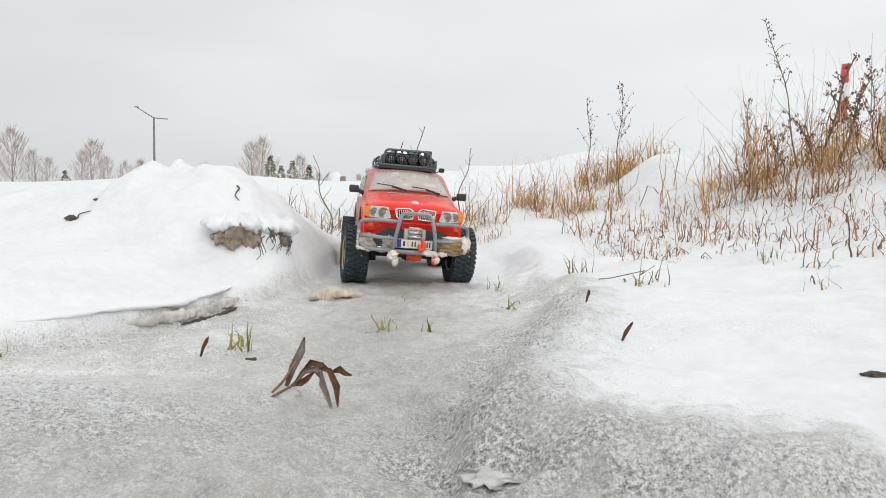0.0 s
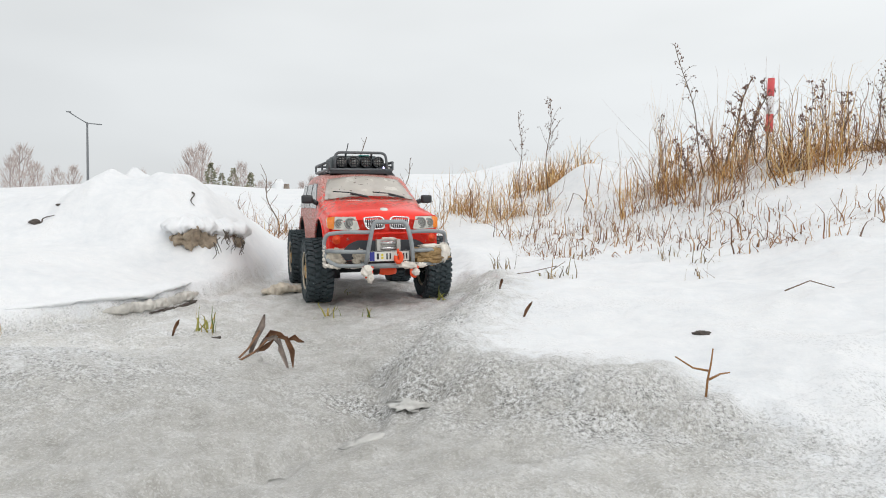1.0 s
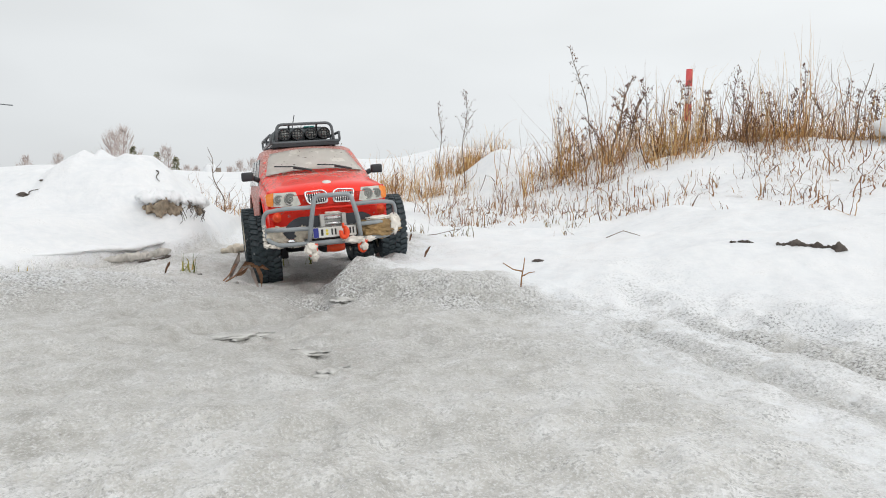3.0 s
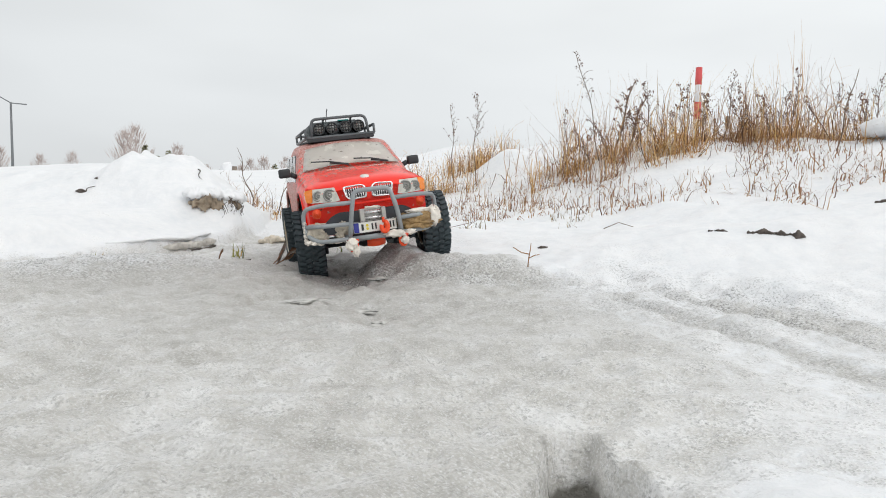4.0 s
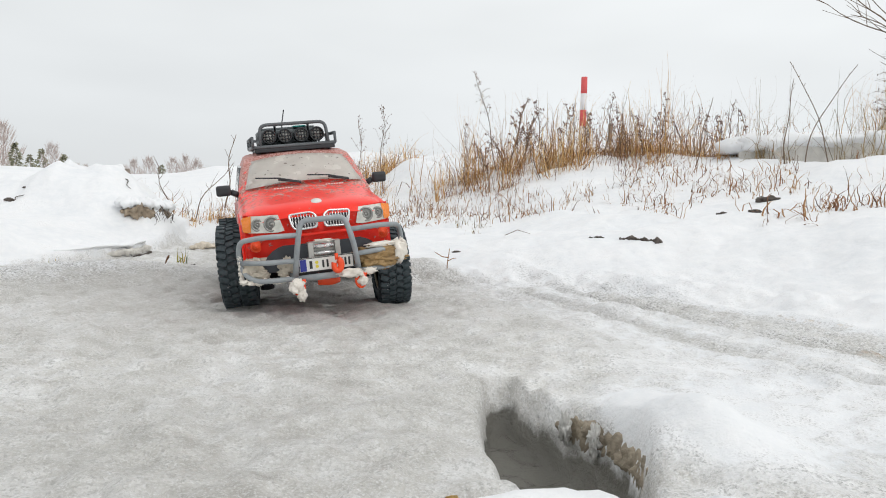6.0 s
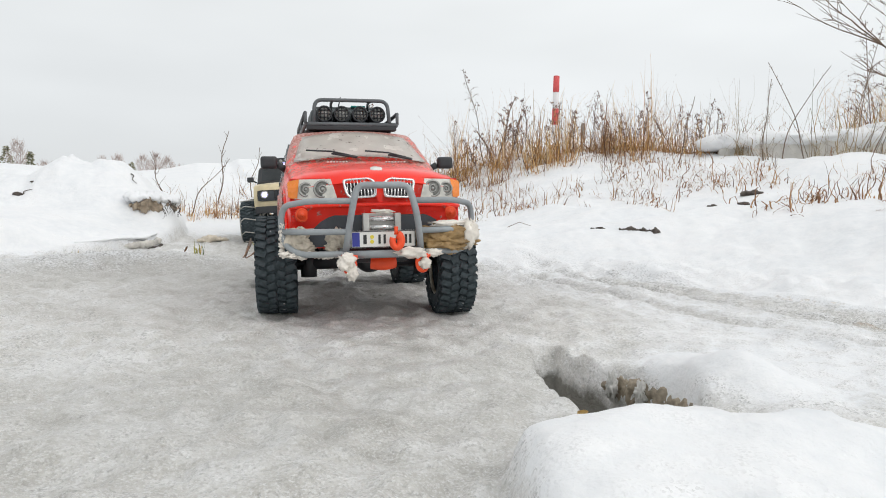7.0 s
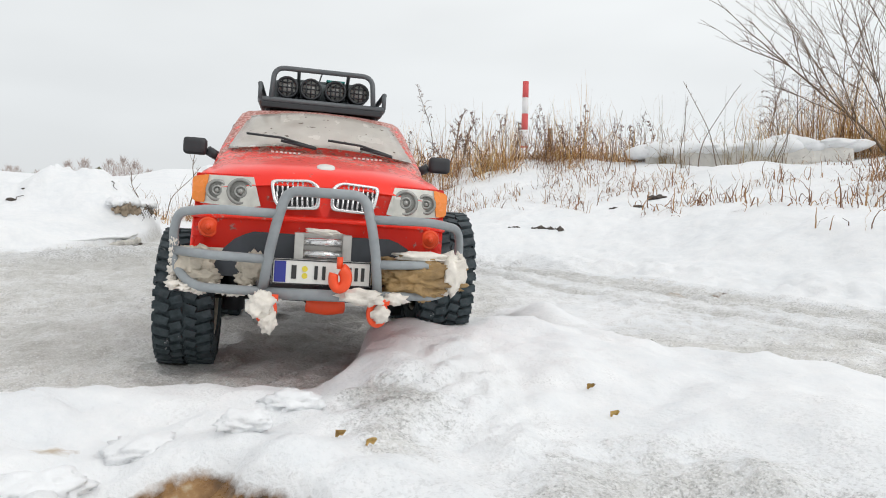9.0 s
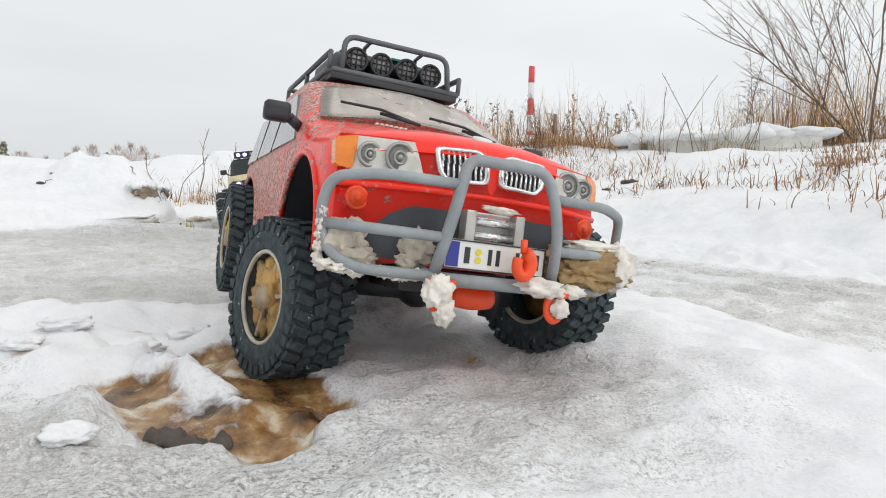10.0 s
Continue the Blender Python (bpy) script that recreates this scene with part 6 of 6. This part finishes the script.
    # broken plates of thin ice
    for k, (x, y, sx, sy, rz) in enumerate(((0.010, 0.040, 0.016, 0.012, 20), (-0.02, 0.10, 0.03, 0.012, -10), (-0.10, 0.22, 0.04, 0.014, 15), (-0.05, 0.28, 0.03, 0.016, -20), (0.03, 0.39, 0.022, 0.016, 30), (-0.07, 0.16, 0.03, 0.010, 5), (0.0, 0.33, 0.024, 0.010, 40))):
        bm = bmesh.new()
        lump(bm, (0, 0, 0), (sx * 0.8, sy * 0.8, 0.0022), 280 + k, 0.8, 3, 2.0)
        ob = tagged(part("ice_flake", bm, M_ICE), "thin broken flake of grey ice", "ice")
        ob.matrix_basis = pose(x, y, gz(x, y) - 0.0004, 3, -3, rz)
    # dark soil at the bottom of the pit
    crust("dark_soil_patch", [(x, y, gz(x, y) - 0.0005) for x, y in ((-0.290, -0.966), (-0.278, -0.973), (-0.265, -0.975), (-0.250, -0.976))], 0.0095, 0.0035, 0.005, 120, M_SOIL_SHADE, "dark wet soil at the bottom of a melt pit", "soil", n=50, m=12)


# ------------------------------------------------------------ slab, stump
def slab():
    t = thing("snowy_slab", "pale frosted slab under a thick cap of snow", "slab", pose(2.07, 1.13, gz(2.13, 1.13) - 0.040, 0, -2, -42))
    bm = bmesh.new()
    box(bm, (0, 0, 0.045), (0.80, 0.16, 0.13), 0.012)
    bmesh.ops.subdivide_edges(bm, edges=bm.edges[:], cuts=4, use_grid_fill=True)
    for v in bm.verts:
        v.co += Vector((0.3, 1, 0.5)) * (0.030 * noise.noise(v.co * 9) + 0.012 * noise.noise(v.co * 31))
    part("slab", bm, M_SLAB, t)
    bm = bmesh.new()
    for k in range(14):
        lump(bm, (-0.40 + 0.0615 * k, 0.0, 0.115 + 0.006 * math.sin(k * 2.2)), (0.085, 0.112 + 0.02 * math.sin(k * 1.7), 0.036 + 0.012 * math.sin(k * 0.9)), 400 + k, 0.20, 3)
    part("snow_cap", bm, M_SNOW, t, "thick rounded snow")


def posts():
    x, y = -1.0, 6.6
    s = thing("stump", "dark stump under a cap of snow", "stump", pose(x, y, gz(x, y) - 0.02))
    bm = bmesh.new()
    tube(bm, [(0.02, 0, 0), (0.025, 0, 0.1), (0.02, 0, 0.17)], 0.05, 10, 0.045)
    part("trunk", bm, M_WOOD, s)
    bm = bmesh.new()
    lump(bm, (-0.03, -0.02, 0.12), (0.06, 0.06, 0.10), 7, 0.25)
    part("snow_cap", bm, M_SNOW, s)


# ------------------------------------------------------------ distance
def far_at(az, d):
    return d * math.sin(radians(az)), d * math.cos(radians(az))


def far_tree(az, d, h, seed, pine):
    rng = random.Random(seed)
    x, y = far_at(az, d)
    t = thing("tree", "distant green conifer with haze painted into its colours" if pine else "distant bare birch with haze painted into its colours", "tree", pose(x, y, -0.3, 0, 0, rng.uniform(0, 360)), "far trees")
    bm = bmesh.new()
    top = Vector((rng.uniform(-0.2, 0.2), rng.uniform(-0.2, 0.2), h))
    tube(bm, [(0, 0, 0), top * 0.5 + Vector((0.1, 0, 0)), top * 0.98], 0.018 * h, 6, 0.003 * h)
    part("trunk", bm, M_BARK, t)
    vs, fs = [], []
    n = 420 if pine else 520
    for k in range(n):
        u = rng.random() ** 0.8
        z = h * (0.15 + 0.85 * u) if pine else h * (0.22 + 0.78 * u)
        wide = h * (0.26 * (1.02 - u) if pine else 0.22 * math.sin(math.pi * min(1, 0.18 + 0.8 * u)) ** 0.8)
        a, rad = rng.uniform(0, 6.283), wide * math.sqrt(rng.random()) * (1 + 0.35 * math.sin(3 * u * 6 + seed))
        p = Vector((rad * math.cos(a), rad * math.sin(a), z))
        if pine:
            d1 = Vector((math.cos(a), math.sin(a), -0.25 + rng.uniform(-0.3, 0.3))) * h * rng.uniform(0.04, 0.08)
            d2 = Vector((rng.uniform(-1, 1), rng.uniform(-1, 1), rng.uniform(-1, 1))) * h * 0.022
        else:
            d1 = Vector((math.cos(a) * 0.5, math.sin(a) * 0.5, 1.0)) * h * rng.uniform(0.06, 0.15)
            d2 = Vector((rng.uniform(-1, 1), rng.uniform(-1, 1), 0)) * h * 0.006
        i = len(vs)
        vs += [p - d2, p + d2, p + d1]
        fs.append((i, i + 1, i + 2))
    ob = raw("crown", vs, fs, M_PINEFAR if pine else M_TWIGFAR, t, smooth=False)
    tagged(ob, kind="stuff")
    if not pine:
        for k in range(5):
            bm = bmesh.new()
            p = top * (0.3 + 0.11 * k) + Vector((0.05, 0, 0))
            a = k * 2.4
            tube(bm, [p, p + Vector((math.cos(a) * 0.09, math.sin(a) * 0.09, 0.12)) * h, p + Vector((math.cos(a) * 0.13, math.sin(a) * 0.13, 0.26)) * h], 0.007 * h, 5, 0.002 * h)
            part("limb", bm, M_BARK, t)


def distance():
    trees = [(-34.5, 100, 0), (-33, 85, 0), (-31.8, 96, 0), (-30.6, 66, 0), (-29.6, 55, 0), (-28.6, 40, 1), (-27.4, 68, 0), (-26.7, 84, 0), (-25.9, 60, 0), (-24.6, 55, 0), (-23.6, 58, 0), (-21, 50, 0), (-19, 55, 0),
             (-15.4, 92, 0), (-14.7, 98, 0), (-14.0, 74, 1), (-13.2, 58, 1), (-12.3, 66, 1), (-11.7, 72, 0), (-11.0, 60, 1), (-10.2, 44, 0), (-9.5, 42, 0), (-8.3, 38, 0), (-7.0, 44, 0), (-6.2, 54, 0), (-5.2, 58, 0), (-4.3, 50, 1),
             (-3.4, 58, 0), (-2.5, 62, 0), (-1.7, 58, 0), (-0.8, 46, 0), (0.2, 42, 0), (1.5, 40, 0), (3.0, 40, 0)]
    for k, (az, px, pine) in enumerate(trees):
        d = 27 + 14 * ((k * 37) % 10) / 10
        far_tree(az, d, px / 1226 * d + 0.33, 500 + k, bool(pine))
    x, y = far_at(-22.6, 45)
    lamp = thing("street_lamp", "tall grey street lamp far off", "street lamp", pose(x, y, -0.2, 0, 0, 15))
    bm = bmesh.new()
    tube(bm, [(0, 0, 0), (0, 0, 4.95)], 0.08, 8, 0.05)
    part("pole", bm, M_POLE, lamp)
    bm = bmesh.new()
    tube(bm, [(0, 0, 4.9), (-0.5, 0, 5.2), (-0.95, 0, 5.5)], 0.03, 6)
    tube(bm, [(0, 0, 4.9), (0.65, 0, 4.87)], 0.03, 6)
    part("arm", bm, M_POLE, lamp)
    for px, pz in ((-0.95, 5.5), (0.65, 4.87)):
        bm = bmesh.new()
        box(bm, (px, 0, pz), (0.25, 0.1, 0.06), 0.02)
        part("lamp_head", bm, M_POLE, lamp)
    x, y = far_at(32.1, 26)
    pole = thing("wooden_pole", "weathered brown wooden pole far behind the weeds", "pole", pose(x, y, -0.2))
    bm = bmesh.new()
    tube(bm, [(0, 0, 0), (0, 0, 3.15)], 0.10, 10, 0.08)
    part("shaft", bm, M_WOOD, pole)
    bm = bmesh.new()
    disc(bm, (0, 0, 3.17), 0.085, 0.05, "Z", 10, 0.06)
    part("cap", bm, M_WOOD, pole)
    x, y = far_at(29.55, 55)
    ch = thing("chimney", "tall red and white banded chimney far off", "chimney", pose(x, y, -0.2))
    z = 9.98
    for k in range(8):
        bm = bmesh.new()
        r = 0.235 + 0.007 * k
        bmesh.ops.create_cone(bm, cap_ends=True, segments=32, radius1=r + 0.008, radius2=r, depth=1.27, matrix=Matrix.Translation((0, 0, z - 0.635)))
        part("band", bm, M_STACKWHITE if k % 2 else M_STACKRED, ch, "red band" if k % 2 == 0 else "white band", smooth=True)
        z -= 1.27


grass_fields()
weeds()
shrub("shrub", 2.50, 0.76, 3, "bare brown shrub with thin forked branches", 8, 0.86, (-0.22, 0.20))
small_plants()
clods()
slab()
posts()
distance()


# ------------------------------------------------------------ what moves
# seconds, x, y, z, pitch, roll, yaw of the red car
DRIVE = [
    (0.0, -0.091, 1.402, -0.031, 0.7, 3.7, 9.3), (0.5, -0.060, 1.257, -0.035, 1.3, 4.2, 10.3), (1.0, -0.036, 1.122, -0.035, 0.1, -1.3, 13.1), (1.5, -0.013, 1.023, -0.040, -1.9, -4.1, 11.1),
    (2.0, -0.002, 0.933, -0.041, -1.6, -2.8, 7.9), (2.5, 0.004, 0.844, -0.036, 0.0, -3.7, 8.0), (2.7, -0.003, 0.807, -0.038, -0.1, -4.2, 8.4), (3.8, -0.002, 0.613, -0.037, 1.5, -8.3, 7.2),
    (4.0, 0.006, 0.580, -0.034, 0.6, -7.9, 6.8), (4.5, 0.010, 0.465, -0.042, 1.4, -6.6, 6.5), (5.0, 0.017, 0.385, -0.040, 3.2, -6.5, 3.0), (5.5, 0.013, 0.298, -0.040, 1.6, -8.1, 2.1), (5.7, 0.003, 0.270, -0.039, 3.2, -8.2, 1.1),
    (6.8, -0.019, 0.074, -0.039, -2.1, -1.5, -5.7), (7.0, -0.029, 0.026, -0.036, -2.5, -1.8, -5.8), (7.5, -0.056, -0.110, -0.038, -2.3, -0.5, -5.1), (8.0, -0.075, -0.225, -0.032, -0.3, 2.1, -5.6), (8.5, -0.096, -0.337, -0.030, -0.3, 1.7, -8.9),
    (9.0, -0.117, -0.452, -0.033, -0.6, 2.9, -10.9), (9.5, -0.124, -0.569, -0.024, -4.1, -2.3, -8.0), (10.0, -0.125, -0.759, -0.039, -3.3, 7.2, 0.7)]
STEER = [(0.0, 4), (1.0, 0), (2.5, -3), (4.0, -4), (5.5, -5), (7.0, -3), (8.5, -4), (9.2, 4), (9.6, 13), (10.0, 15)]
FOLLOW = [(0.0, -0.12, 2.35, 6), (2.7, 0.03, 1.75, 4), (4.0, 0.06, 1.60, 2), (5.7, 0.06, 1.42, -4), (6.8, 0.055, 1.22, -9), (7.2, 0.052, 1.16, -11), (8.0, 0.014, 1.03, -10), (9.0, 0.004, 0.93, -8), (10.0, 0.012, 0.84, -8)]


# how far the axles shift sideways, and sag or lift at each wheel, under the rolling body
SHIFT = [(0.0, 0.003), (1.5, 0.005), (2.5, 0.006), (4.0, 0.015), (5.0, 0.004), (5.5, 0.002), (7.0, 0.0), (9.5, 0.002), (10.0, 0.011)]
SAG = [(0.0, 0, 0, 0, 0), (2.5, 0, 0, 0, 0), (4.0, -0.005, 0.004, 0, 0), (5.0, 0.006, -0.002, 0, 0), (7.0, 0, 0, 0, 0), (8.0, 0.005, -0.003, 0, 0), (9.0, 0, 0, 0, 0), (9.5, 0.005, 0.003, 0.004, 0.004), (10.0, -0.008, -0.009, 0.018, 0.012)]


def at(rows, t):
    a = np.array(rows)
    return [float(np.interp(t, a[:, 0], a[:, k])) for k in range(1, a.shape[1])]


def key_wheels(wheels, place, r, track, steer, shift=((0, 0), (10, 0)), sag=((0, 0, 0, 0, 0), (10, 0, 0, 0, 0))):
    """Turns the wheels by the way gone and lets them follow the ground."""
    times = [round(0.2 * k, 2) for k in range(51)]
    spots = [place(t) for t in times]
    gone, total = [0.0], 0.0
    for a, b in zip(spots, spots[1:]):
        total += (b.translation - a.translation).length
        gone.append(total)
    for i, (s, y, hub) in enumerate(wheels):
        rows = []
        for t, m, g in zip(times, spots, gone):
            dx = at(shift, t)[0]
            p = m @ Vector((s * track + dx, y, r))
            want = np.mean([gz(p.x + ex, p.y + dy) for ex in (-0.015, 0, 0.015) for dy in (-0.02, 0, 0.02)]) + r - 0.0015
            want -= 0.6 * max(0.0, want - r + 0.016)  # sinks into soft snow
            dz = max(-0.016, min(0.030, want - p.z)) + at(sag, t)[i]
            turn = steer(t) if y < 0 else 0.0
            rows.append((t, pose(s * track + dx, y, r + dz) @ pose(0, 0, 0, 0, 0, turn) @ pose(0, 0, 0, math.degrees(g / r))))
        walk(hub, rows)


def red_place(t):
    x, y, z, rx, ry, rz = at(DRIVE, t)
    return pose(x, y, z, rx, ry, rz)


def cream_place(t):
    x, y, rz = at(FOLLOW, t)
    f = [gz(x + dx, y - 0.135) for dx in (-0.09, 0.09)]
    b = [gz(x + dx, y + 0.135) for dx in (-0.09, 0.09)]
    pitch = math.degrees(math.atan2(sum(b) - sum(f), 2 * 0.27))
    roll = -math.degrees(math.atan2(f[1] + b[1] - f[0] - b[0], 2 * 0.18))
    return pose(x, y, (sum(f) + sum(b)) / 4 - 0.001, pitch, roll, rz)


def motions():
    walk(RED_CAR, [(row[0], red_place(row[0])) for row in DRIVE])
    walk(CREAM_CAR, [(t, cream_place(t)) for t in [0.5 * k for k in range(21)]])
    key_wheels(RED_WHEELS, red_place, R_TYRE, TRACK, lambda t: at(STEER, t)[0], SHIFT, SAG)
    key_wheels(CREAM_WHEELS, cream_place, 0.056, 0.093, lambda t: 0.0)


motions()
